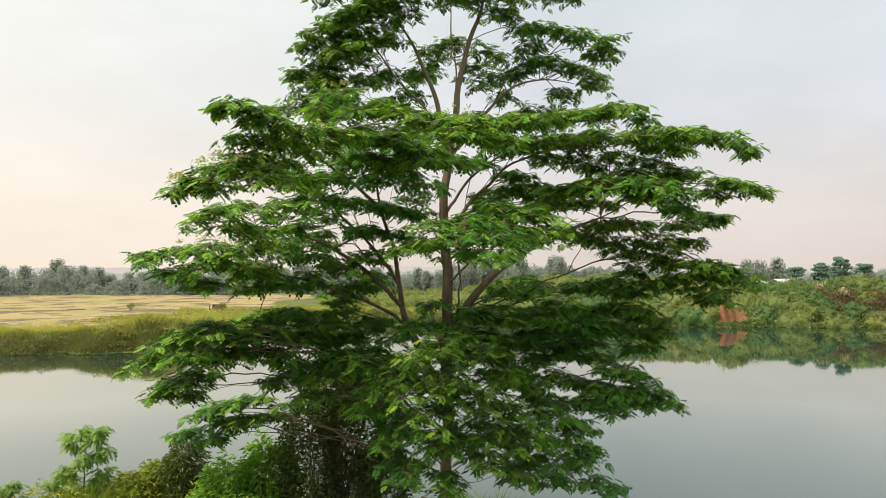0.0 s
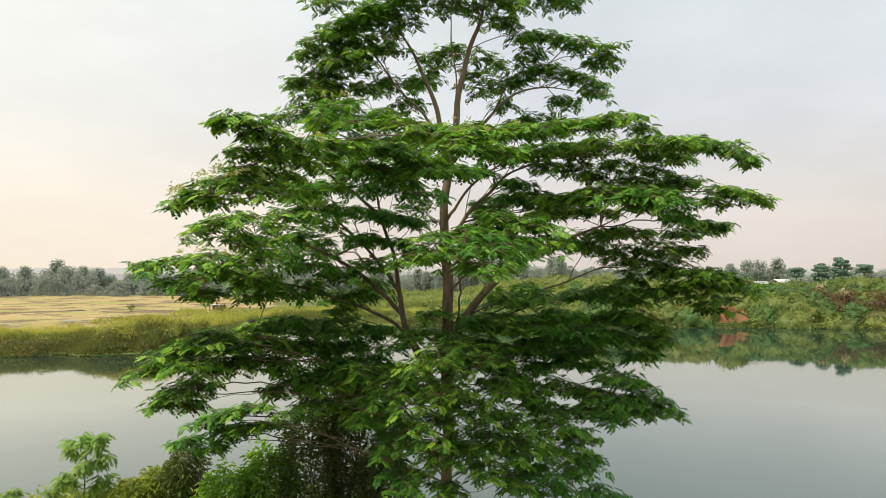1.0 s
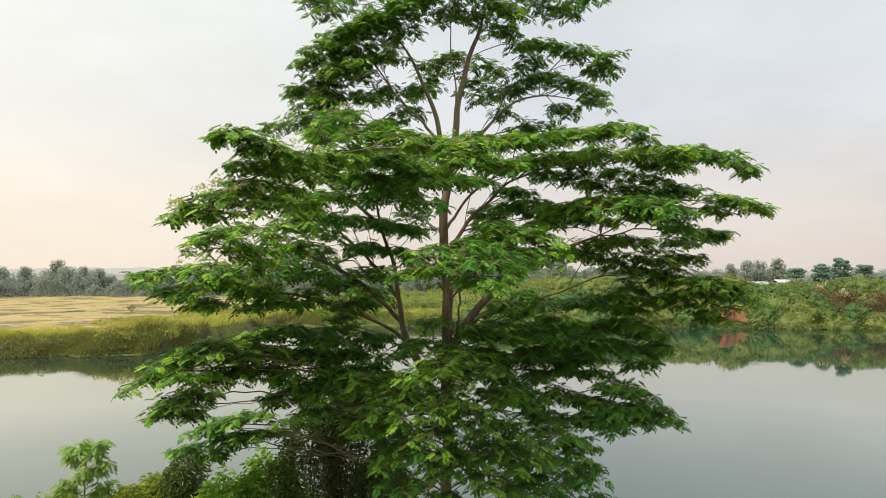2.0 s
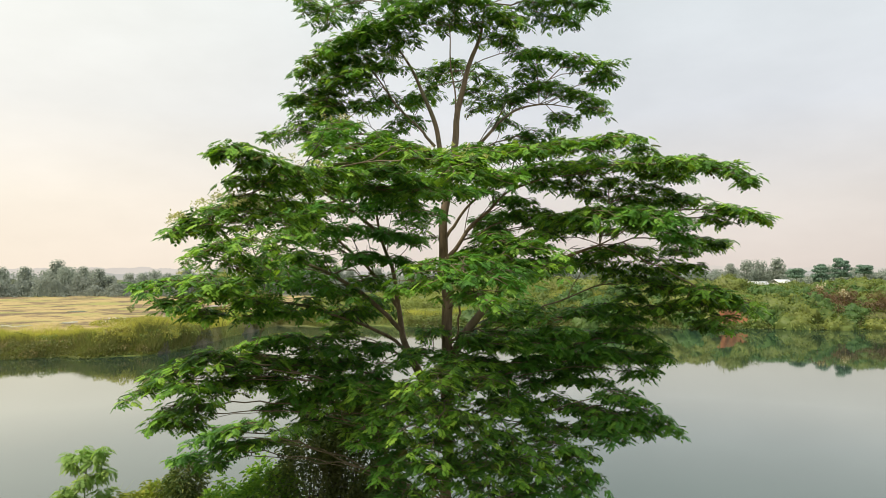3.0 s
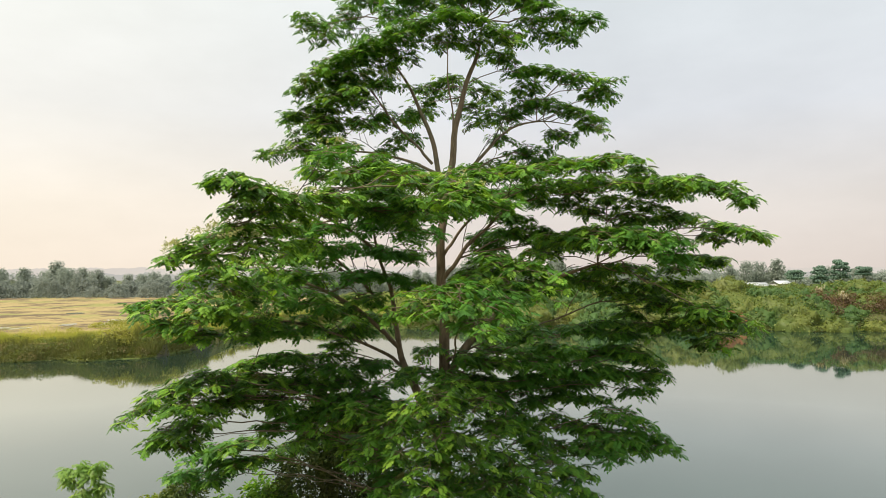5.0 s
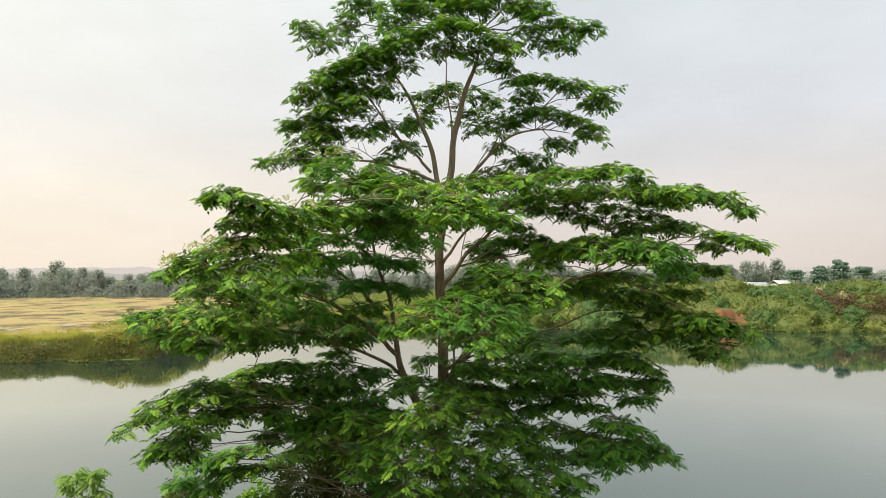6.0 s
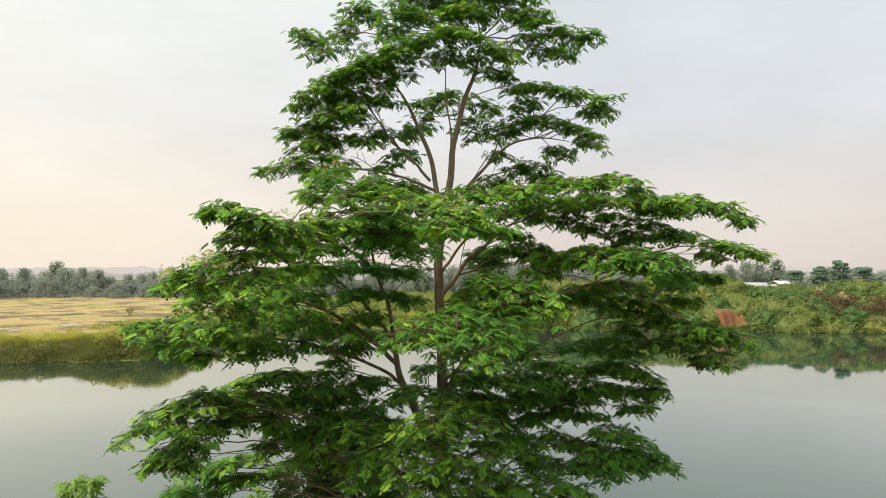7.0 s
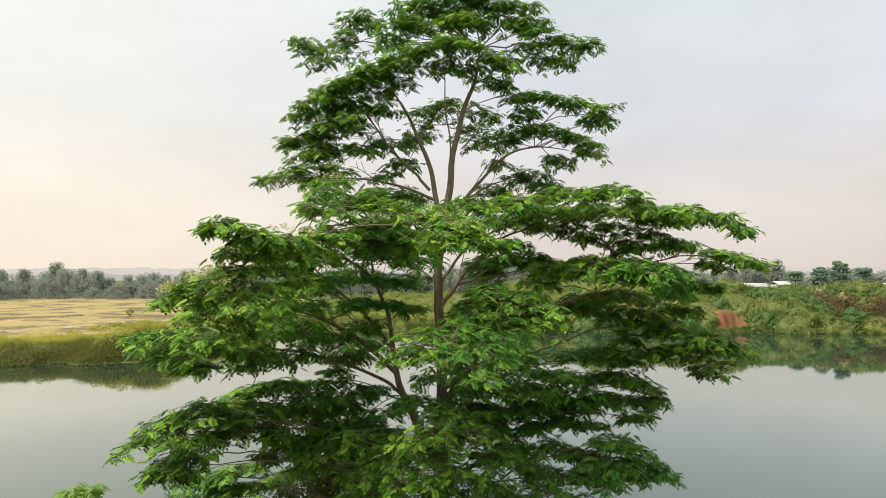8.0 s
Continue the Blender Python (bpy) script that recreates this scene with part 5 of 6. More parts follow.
# ---- plants on the near bank ----
def shrub(name, label, centre, lobes, mat, leaf, leaf_size, count, seed, droop=0.2, bark=M_BARK_DARK, category="shrub"):
    """A many-stemmed shrub: stems to each lobe (offset x, y, z and radii), leaves through the outer part of the lobes."""
    r = np.random.default_rng(seed)
    ob = tagged(new(name), label, category)
    ob.location = centre
    lobes = np.array(lobes, float)
    leafy = Pile()
    vol = lobes[:, 3] * lobes[:, 5]
    for (x, y, z, rx, ry, rz), share in zip(lobes, vol / vol.sum()):
        c = np.array([x, y, z])
        foot = np.array([x * 0.15, y * 0.15, -0.1]) + r.normal(0, 0.05, 3)
        main = bezier(foot, foot + (c - foot) * (0.2, 0.2, 0.5), c - (0, 0, rz * 0.4), c, 7)
        wood = Pile()
        tube(wood, main, np.linspace(0.035, 0.012, 7), 5)
        n = int(count * share)
        d = r.normal(0, 1, (n, 3))
        d /= np.linalg.norm(d, axis=1)[:, None]
        rad = r.uniform(0.45, 1.0, n) ** 0.6
        lump = 1 + 0.2 * np.sin(d[:, 0] * 5 + seed) * np.sin(d[:, 1] * 4 + 1) + 0.12 * np.sin(d[:, 2] * 9 + d[:, 0] * 7)
        p = c + d * np.array([rx, ry, rz]) * (rad * lump)[:, None]
        for q in p[:: max(1, n // 26)]:
            s = main[r.integers(2, 6)]
            tube(wood, bezier(s, s * 0.6 + q * 0.4 + (0, 0, 0.05), s * 0.3 + q * 0.7, q, 5), np.linspace(0.010, 0.004, 5), 4)
        az = np.arctan2(d[:, 1], d[:, 0]) + r.normal(0, 0.9, n)
        turn = rotations(az, r.normal(-droop, 0.4, n), r.normal(0, 0.5, n))
        wood.build("stem", bark, ob, True)
        keep = p[:, 2] > 0.02
        scatter(leafy, leaf, turn[keep], (leaf_size * r.uniform(0.65, 1.3, n))[keep], p[keep])
    tagged(leafy.build("foliage", mat, ob), kind="stuff")
    return ob


def at_ground(x, y, dip=0.05):
    return (x, y, float(height(np.array(x), np.array(y))) - dip)


shrub("shrub", "dark tangled small-leaved shrub growing under the tree", at_ground(-2.3, 14.9),
      [(-0.6, 0, 1.7, 0.75, 0.7, 1.4), (0.4, 0.2, 2.1, 0.85, 0.7, 1.5), (-0.05, 0.3, 3.3, 0.8, 0.6, 0.85), (0.75, 0.1, 3.4, 0.6, 0.6, 0.7), (1.0, 0, 1.3, 0.65, 0.6, 1.1)], M_SHRUB_DARK, OVAL, 0.1, 22000, 21)
shrub("shrub", "light green leafy bush on the lake bank", at_ground(-4.15, 14.9),
      [(-0.5, 0, 1.15, 0.7, 0.6, 0.85), (0.35, 0.1, 1.6, 0.65, 0.6, 0.85), (0.0, -0.4, 0.8, 0.9, 0.6, 0.7), (-0.9, -0.2, 0.6, 0.5, 0.5, 0.5)], M_SHRUB_LIGHT, OVAL, 0.13, 9500, 22)
shrub("shrub", "rounded dark green bush among tall grass", at_ground(-6.35, 16.9),
      [(0.05, 0, 1.2, 0.45, 0.45, 0.65), (0.1, 0, 0.5, 0.45, 0.45, 0.55), (-0.2, 0.1, 0.9, 0.35, 0.4, 0.5)], M_SHRUB_DARK, NARROW, 0.12, 4800, 23)
shrub("shrub", "yellow-green weedy bush beside the rounded bush", at_ground(-7.55, 17.0),
      [(0, 0, 0.65, 0.6, 0.5, 0.55), (0.5, 0.1, 0.95, 0.45, 0.4, 0.5), (-0.5, 0, 0.5, 0.5, 0.4, 0.45)], M_GRASS, NARROW, 0.13, 5200, 24)


def sapling(label, place, tall, seed, crowns):
    r = np.random.default_rng(seed)
    ob = tagged(new("sapling"), label, "sapling")
    ob.location = place
    wood, leafy = Pile(), Pile()
    top = np.array([0.1, 0, tall])
    main = bezier(np.array([0, 0, 0.0]), np.array([0.05, 0, tall * 0.4]), np.array([-0.05, 0, tall * 0.7]), top, 12)
    tube(wood, main, np.linspace(0.03, 0.006, 12), 6)
    for x, y, z, s in crowns:
        a = main[int(np.argmin(np.abs(main[:, 2] - (z - 0.45 * abs(x) - 0.15))))]
        b = np.array([x, y, z])
        br = bezier(a, a + (b - a) * (0.5, 0.5, 0.2), a + (b - a) * (0.8, 0.8, 0.7), b, 8)
        tube(wood, br, np.linspace(0.012, 0.004, 8), 4)
        for q in br[3:]:
            n = 8
            az = r.uniform(0, 2 * math.pi, n)
            pick = r.integers(0, 4)
            scatter(leafy, FULL_FEATHERS[pick], rotations(az, r.normal(-0.3, 0.3, n), r.normal(0, 0.3, n)), 0.95 * s * r.uniform(0.7, 1.2, n), q + r.normal(0, 0.05, (n, 3)))
    wood.build("trunk", M_BARK_DARK, ob, True)
    tagged(leafy.build("foliage", M_SAPLING, ob), kind="stuff")
    return ob


sapling("slender sapling with feathery light green leaves on the bank", at_ground(-8.75, 16.8), 2.1, 31,
        [(0.42, 0, 2.35, 0.32), (-0.45, 0.1, 2.15, 0.32), (0.1, -0.2, 1.75, 0.34), (-0.5, 0, 1.4, 0.34), (0.45, 0.1, 1.3, 0.34), (0.0, 0.2, 0.9, 0.32), (0.55, -0.1, 1.9, 0.3), (-0.05, 0.1, 2.3, 0.3), (0.35, 0.2, 0.8, 0.3), (-0.4, 0.1, 0.8, 0.3)])
sapling("small leafy seedling in tall grass by the water", at_ground(-10.3, 16.4), 0.95, 32, [(0.1, 0, 1.0, 0.22), (-0.15, 0, 0.85, 0.22), (0.2, 0.1, 0.6, 0.2)])
sapling("thin feathery-leaved plant beside the sapling", at_ground(-9.5, 17.0), 1.15, 33, [(0.1, 0, 1.2, 0.22), (-0.15, 0, 1.0, 0.22), (0.15, 0.1, 0.75, 0.2)])


def near_grass():
    r = np.random.default_rng(41)
    pile = Pile()
    n = 26000
    x = r.uniform(-16, 3, n)
    y = near_edge(x) + r.uniform(-6.5, 2.0, n)
    z = height(x, y)
    tall = r.uniform(0.5, 1.2, n) * (0.75 + 0.45 * np.sin(x * 1.3) * np.sin(y * 1.1 + 2))
    for lean in (0.2, 0.45, 0.7):
        pick = r.integers(0, 3, n) == int(lean * 4 - 0.5)
        k = pick.sum()
        ang = r.uniform(0, 2 * math.pi, k)
        turn = np.zeros((k, 3, 3))
        turn[:, 0, 0], turn[:, 0, 1], turn[:, 1, 0], turn[:, 1, 1], turn[:, 2, 2] = np.cos(ang), -np.sin(ang), np.sin(ang), np.cos(ang), 1
        scatter(pile, blade(0.013, lean), turn, tall[pick], np.stack([x, y, z - 0.03], -1)[pick])
    tagged(pile.build("grass", M_GRASS), "tall yellow-green grass along the near bank", "grass", kind="stuff")
    pile = Pile()
    n = 22000
    x = r.uniform(-15, 0, n)
    y = near_edge(x) + r.uniform(-5, 1.8, n)
    lump = 0.4 + 0.4 * np.sin(x * 2.1) * np.sin(y * 1.7) + 0.25 * np.sin(x * 4.3 + 1)
    z = height(x, y) + r.uniform(0, 1, n) * np.clip(lump + 0.2, 0.25, 1.1)
    scatter(pile, NARROW, rotations(r.uniform(0, 6.3, n), r.normal(0.1, 0.5, n), r.normal(0, 0.5, n)), r.uniform(0.09, 0.2, n), np.stack([x, y, z], -1))
    tagged(pile.build("weeds", M_GRASS), "leafy weeds among the grass on the bank", "weeds", kind="stuff")


near_grass()


# ---- the far side ----
def upright(ang):
    turn = np.zeros((len(ang), 3, 3))
    turn[:, 0, 0], turn[:, 0, 1], turn[:, 1, 0], turn[:, 1, 1], turn[:, 2, 2] = np.cos(ang), -np.sin(ang), np.sin(ang), np.cos(ang), 1
    return turn


def bank_reeds():
    """Reeds and tall grass in soft mounds along the flat far bank, darker and greener at the waterside."""
    r = np.random.default_rng(51)
    n = 135000
    x = np.where(r.uniform(0, 1, n) < 0.72, r.uniform(-112, -25, n), r.uniform(-40, 50, n))
    back = r.uniform(0, 1, n) < 0.25
    d = np.where(back, 12 + 26 * r.uniform(0, 1, n) ** 1.5, -0.8 + 17 * r.uniform(0, 1, n) ** 1.25)
    y = far_shore(x) + d
    z = np.maximum(height(x, y), -0.1)
    clump = 0.5 + 0.3 * np.sin(x * 0.55 + 1.5 * np.sin(y * 0.4)) * np.sin(y * 0.5) + 0.2 * np.sin(x * 1.31 + 2) * np.sin(y * 0.93 + x * 0.2)
    knoll = np.exp(-((x + 43.5) / 4.5) ** 2)
    tall = r.uniform(0.55, 1.15, n) * (0.45 + 1.1 * clump) * (1 + 0.8 * knoll) * np.where(back, 0.45 + 0.4 * knoll, 1.0)
    brown = r.uniform(0, 1, n) < 0.06 + 0.16 * np.clip(np.sin(x * 0.41 + 1) * np.sin(y * 0.7), 0, 1)
    low = d + r.normal(0, 1.5, n) < 4.6
    for pick, mat, label in ((low & ~brown, M_REED_GREEN, "dark green reeds standing along the far waterside"), (~low & ~brown, M_REED, "yellow-green reeds on the flat far bank"),
                             (brown, M_STRAW_DARK, "withered brown stalks among the reeds of the far bank")):
        pile = Pile()
        scatter(pile, blade(0.018, 0.4), upright(r.uniform(0, 6.3, pick.sum())), tall[pick], np.stack([x, y, z], -1)[pick])
        tagged(pile.build("reeds", mat), label, "reeds", kind="stuff")


bank_reeds()


def bank_scrub(name, label, mat, n, seed, area, leaf_size=(0.28, 0.6), tall=1.6):
    """Low scrub that covers a bank in mounds."""
    r = np.random.default_rng(seed)
    x = r.uniform(area[0], area[1], n)
    d = area[2] + (area[3] - area[2]) * r.uniform(0, 1, n)
    y = far_shore(x) + d
    mound = (0.5 + 0.5 * np.sin(x * 0.62 + 2.1 * np.sin(y * 0.21 + seed)) * np.sin(y * 0.55 + 1.3 * np.sin(x * 0.3))) * smooth_step(-1.5, 1.5, d)
    bare = np.exp(-((x - 59.5) / 3.6) ** 4) * (d < 6.4) * (d > 0.5)
    z = np.maximum(height(x, y), 0.0) + (0.25 + tall * mound) * np.sqrt(r.uniform(0, 1, n))
    keep = bare < 0.35
    p = np.stack([x, y, z], -1)[keep]
    k = len(p)
    pile = Pile()
    scatter(pile, TUFT, rotations(r.uniform(0, 6.3, k), r.normal(0.05, 0.5, k), r.normal(0, 0.6, k)), r.uniform(*leaf_size, k), p)
    tagged(pile.build(name, mat), label, "scrub", kind="stuff")


bank_scrub("scrub", "green and olive scrub covering the high far bank", M_SHRUB_OLIVE, 44000, 61, (8, 150, -1.0, 30), (0.2, 0.42), 1.5)
bank_scrub("scrub", "dark green bushes overhanging the far waterside", M_SHRUB_DARK, 13000, 63, (-8, 110, -1.6, 1.4), (0.25, 0.5), 1.7)
bank_scrub("scrub", "dark green sedge along the marsh waterside", M_REED_GREEN, 14000, 86, (-130, -36, -1.4, 1.2), (0.2, 0.42), 1.0)
bank_scrub("scrub", "haze-tinted thicket along the foot of the far woodland", M_THICKET_HAZED, 14000, 64, (-250, 75, 186, 205), (0.3, 0.6), 3.0)
bank_scrub("scrub", "russet dry scrub on the high far bank", M_RUSSET, 9000, 62, (77, 108, 3.6, 11), (0.18, 0.4), tall=2.4)


def blob(pile, r, c, radii, ph, low=-0.1, around=26, rings=11, rough=0.075):
    """The dense lumpy inside of a bush or of a clump in a crown."""
    az, el = np.meshgrid(np.arange(around) / around * 2 * math.pi, np.linspace(low, 1.56, rings))
    u = np.stack([np.cos(az) * np.cos(el), np.sin(az) * np.cos(el), np.sin(el)], -1).reshape(-1, 3)
    bulge = 1 + 0.22 * np.sin(u[:, 0] * 5 + ph) * np.sin(u[:, 1] * 5 + u[:, 2] * 4) + 0.07 * np.sin(u[:, 0] * 13 + ph) * np.sin(u[:, 1] * 12 + u[:, 2] * 9) + r.normal(0, rough, len(u)) - 0.12 * u[:, 2] ** 4
    i, j = np.meshgrid(np.arange(rings - 1), np.arange(around), indexing="ij")
    k = (j + 1) % around
    pile.add(c + u * radii * bulge[:, None], np.stack([i * around + j, i * around + k, (i + 1) * around + k, (i + 1) * around + j], -1).reshape(-1, 4))


def bank_bushes(name, label, mat, count, seed, area, size, leaf_size=(0.14, 0.32), amount=150, rise=(0.6, 1.0), core=False, ruffle=0.25, sink=0.0, rough=0.075):
    """Rounded bushes that crowd a bank: domes of small leaves with lumpy outlines."""
    r = np.random.default_rng(seed)
    pile = Pile()
    for _ in range(count):
        x = r.uniform(area[0], area[1])
        d = area[2] + (area[3] - area[2]) * r.uniform(0, 1) ** 1.3
        if (abs(x - 59.5) < 5.0 and 1.0 < d < 7.5) or (78 < x < 105 and 4 < d < 10 and mat is not M_RUSSET and r.uniform(0, 1) < 0.6):
            continue
        y = float(far_shore(np.array(x))) + d
        c = np.array([x, y, max(float(height(np.array(x), np.array(y))), 0.0)])
        w = r.uniform(*size)
        if abs(x - 59.5) < 5 and d < 1.9:
            w = min(w, 0.8)
        h = w * r.uniform(*rise)
        c[2] -= sink * w
        n = int(amount * w ** 1.6)
        v = r.normal(0, 1, (n, 3))
        v[:, 2] = np.abs(v[:, 2]) * 1.2 - 0.15
        v /= np.linalg.norm(v, axis=1)[:, None]
        ph = r.uniform(0, 6.3)
        lump = 1 + 0.22 * np.sin(v[:, 0] * 5 + ph) * np.sin(v[:, 1] * 5 + v[:, 2] * 4) + r.normal(0, 0.03, n) - 0.12 * np.clip(v[:, 2], 0, 1) ** 4
        p = c + v * np.array([w, w, h]) * lump[:, None]
        if core:
            blob(pile, r, c, np.array([w, w, h]) * 0.94, ph, -0.8, rough=rough)
        scatter(pile, TUFT, rotations(np.arctan2(v[:, 1], v[:, 0]) + r.normal(0, 0.3, n), np.arcsin(np.clip(v[:, 2], -1, 1)) - 1.57 + r.normal(0.2, ruffle, n), r.normal(0, ruffle, n)), r.uniform(*leaf_size, n), p)
    tagged(pile.build(name, mat, None, core), label, "bushes", kind="stuff")


bank_bushes("bushes", "rounded olive-green bushes crowding the far bank", M_SHRUB_OLIVE, 120, 65, (8, 135, 0.3, 26), (1.6, 4.6), (0.25, 0.65), amount=75, rise=(0.75, 1.05), core=True, ruffle=0.65, sink=0.4, rough=0.1)
bank_bushes("bushes", "low green bushes along the crest of the far bank", M_SHRUB_LIGHT_FAR, 90, 75, (30, 140, 13, 24), (1.2, 2.8), (0.25, 0.65), amount=75, rise=(0.6, 0.85), core=True, ruffle=0.65, sink=0.35, rough=0.1)
bank_bushes("bushes", "small green bushes at the foot of the red earth", M_SHRUB_LIGHT_FAR, 4, 76, (55, 64, -0.6, 1.7), (0.8, 1.2))
bank_bushes("bushes", "rounded darker green bushes on the far bank", M_SHRUB_LIGHT_FAR, 95, 66, (6, 135, 0.0, 20), (1.4, 3.8), (0.25, 0.65), amount=75, rise=(0.75, 1.05), core=True, ruffle=0.65, sink=0.4, rough=0.1)
bank_bushes("bushes", "low green bushes along the marsh waterside", M_REED_GREEN, 110, 67, (-125, 8, -0.5, 4.0), (0.5, 1.3), (0.14, 0.34), 130, ruffle=0.7)
bank_bushes("bushes", "olive bushes between the reeds of the marsh bank", M_SHRUB_OLIVE, 70, 68, (-125, 8, 0.5, 8), (0.6, 1.5), (0.14, 0.34), 130, ruffle=0.7)
bank_bushes("bushes", "withered brown bushes at the marsh waterside", M_STRAW_DARK, 45, 77, (-110, -40, -0.3, 3.5), (0.4, 1.1), (0.14, 0.34), 130, ruffle=0.7)


bank_bushes("bushes", "tall olive bushes on the knoll beside the inlet", M_THICKET_NEAR, 9, 82, (-46.5, -39.5, 1.5, 10), (0.9, 1.7), (0.14, 0.32), 170, (0.8, 1.2), ruffle=0.7)
bank_bushes("bushes", "yellow-green reed mounds on the knoll beside the inlet", M_REED_OLIVE, 30, 83, (-48, -39.5, 1.5, 26), (0.9, 1.8), (0.14, 0.32), 170, (0.7, 1.1), ruffle=0.7)
bank_bushes("bushes", "withered brown bushes on the knoll beside the inlet", M_STRAW_DARK, 7, 84, (-50, -40, 2, 12), (0.8, 1.4), (0.14, 0.32), 130, (0.7, 1.0), ruffle=0.7)
bank_bushes("bushes", "low yellow-green reed mounds round the field shelter", M_REED_OLIVE, 90, 85, (-64, -38, 30, 74), (0.9, 1.9), (0.16, 0.36), 120, (0.45, 0.7), ruffle=0.7)
bank_bushes("bushes", "yellow-green mounds of grass behind the inlet", M_THICKET_NEAR, 90, 78, (-38, 14, 1.5, 24), (0.8, 1.8), (0.14, 0.34), 170, (0.45, 0.8), False, 0.6)
bank_bushes("bushes", "olive thicket on the low land behind the inlet", M_THICKET_NEAR, 100, 79, (-36, 40, 20, 140), (2.0, 4.4), (0.3, 0.7), 70, (0.5, 0.95), False, 0.6)
bank_bushes("woods", "haze-tinted grey-green mass of far woodland", M_WOODS_HAZED, 250, 71, (-260, 100, 194, 236), (2.8, 5.6), (0.6, 1.3), 60, (1.1, 1.8), False, 0.7)


def plume_grass(x, d, seed):
    """A clump of tall dry grass with pale plumes."""
    r = np.random.default_rng(seed)
    y = float(far_shore(np.array(x))) + d
    ob = tagged(new("plume_grass"), "clump of dry pale plume grass on the far bank", "grass clump", "plume grass")
    ob.location = (x, y, float(height(np.array(x), np.array(y))))
    stalks, plumes = Pile(), Pile()
    for k in range(16):
        a, lean, tall = r.uniform(0, 6.3), r.uniform(0.2, 1.0), r.uniform(2.0, 3.2)
        tip = np.array([math.cos(a) * lean, math.sin(a) * lean, tall])
        line = bezier(np.zeros(3), tip * (0.1, 0.1, 0.5), tip * (0.5, 0.5, 0.9), tip, 6)
        tube(stalks, line, np.linspace(0.03, 0.015, 6), 4)
        n = 12
        scatter(plumes, TUFT, rotations(r.uniform(0, 6.3, n), r.uniform(0.2, 1.2, n), r.normal(0, 0.4, n)), r.uniform(0.2, 0.4, n), tip - np.array([0, 0, 1]) * r.uniform(-0.1, 0.7, n)[:, None])
    tagged(stalks.build("stalk", M_STRAW, ob), kind="stuff")
    tagged(plumes.build("plume", M_PLUME, ob), kind="stuff")


bank_bushes("bushes", "russet-brown dry bushes on the high far bank", M_RUSSET, 60, 80, (77, 106, 4, 10.5), (0.9, 2.2), (0.18, 0.42), 100, (0.45, 0.8), False, 0.6)
plume_grass(82.5, 10.0, 1)
plume_grass(86.0, 7.5, 2)

bank_bushes("woods", "haze-tinted grey-green woodland behind the high bank", M_WOODS_HAZE_PALE, 120, 72, (45, 225, 195, 232), (2.6, 4.8), (0.6, 1.3), 60, (1.1, 1.7), False, 0.7)


def far_tree_kind(seed, tall, spread, trunk_share, layers, thick=0.15, mat=M_WOODS_HAZE_PALE, clumps=40, inside=0.8):
    """A distant tree: trunk, limbs and a crown of small clumps with an uneven outline."""
    r = np.random.default_rng(seed)
    ob = new("tree")
    wood, leafy = Pile(), Pile()
    main = bezier(np.array([0, 0, -0.3]), np.array([0.1, 0, tall * 0.3]), np.array([-0.2, 0.1, tall * 0.6]), np.array([0.1, 0, tall * 0.85]), 9)
    tube(wood, main, np.linspace(0.05, 0.012, 9) * tall * 0.5, 6)
    for k in range(layers):
        f = (k + 0.5) / layers
        z = tall * (trunk_share + (0.93 - trunk_share) * f)
        w = spread * math.sin(math.pi * (0.18 + 0.70 * f)) * r.uniform(0.55, 0.85)
        for a in np.arange(5) * 1.257 + r.uniform(0, 1.5):
            w2 = w * r.uniform(0.45, 0.95)
            c = np.array([math.cos(a) * w2, math.sin(a) * w2, z + r.normal(0, 0.04) * tall])
            s = main[int(np.clip((z / tall - 0.12) * 9, 1, 7))]
            tube(wood, bezier(s, s * 0.6 + c * 0.4, s * 0.3 + c * 0.7, c, 5), np.linspace(0.012, 0.004, 5) * tall * 0.5, 4)
            if inside:
                blob(leafy, r, c, np.array([spread * 0.33, spread * 0.33, tall * thick]) * inside, r.uniform(0, 6.3), -1.5, 10, 7)
            n = clumps
            d = r.normal(0, 1, (n, 3))
            d /= np.linalg.norm(d, axis=1)[:, None]
            p = c + d * (spread * 0.33, spread * 0.33, tall * thick) * r.uniform(0.8, 1.05, n)[:, None]
            scatter(leafy, TUFT, rotations(np.arctan2(d[:, 1], d[:, 0]) + r.normal(0, 0.4, n), np.arcsin(np.clip(d[:, 2], -1, 1)) - 1.3 + r.normal(0, 0.25, n), r.normal(0, 0.25, n)), tall * r.uniform(0.04, 0.1, n), p)
    # bark and crown colours already carry the painted haze
    wood.build("trunk", M_BARK_HAZED, ob, True)
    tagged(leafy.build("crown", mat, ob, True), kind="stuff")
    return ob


KINDS = [far_tree_kind(70, 11, 4.6, 0.06, 5, clumps=64, inside=0), far_tree_kind(71, 12, 5.5, 0.05, 5, clumps=64, inside=0), far_tree_kind(72, 13, 4.0, 0.12, 5, clumps=64, inside=0), far_tree_kind(73, 10, 6.0, 0.06, 4, clumps=64, inside=0), far_tree_kind(74, 12.5, 4.6, 0.36, 4, 0.034, M_FAR_GREEN_HAZED, 110, 0), far_tree_kind(75, 10.5, 5.2, 0.5, 3, 0.036, M_FAR_GREEN_HAZED, 120, 0)]


def plant(kind, x, y, scale, seed, label, group):
    m = pose(x, y, float(height(np.array(x), np.array(y))), 0, 0, (seed * 77) % 360)
    ob = copy_thing(KINDS[kind], m)
    ob.matrix_basis = m @ Matrix.Diagonal((scale, scale, scale, 1))
    return tagged(ob, label, "tree", group)


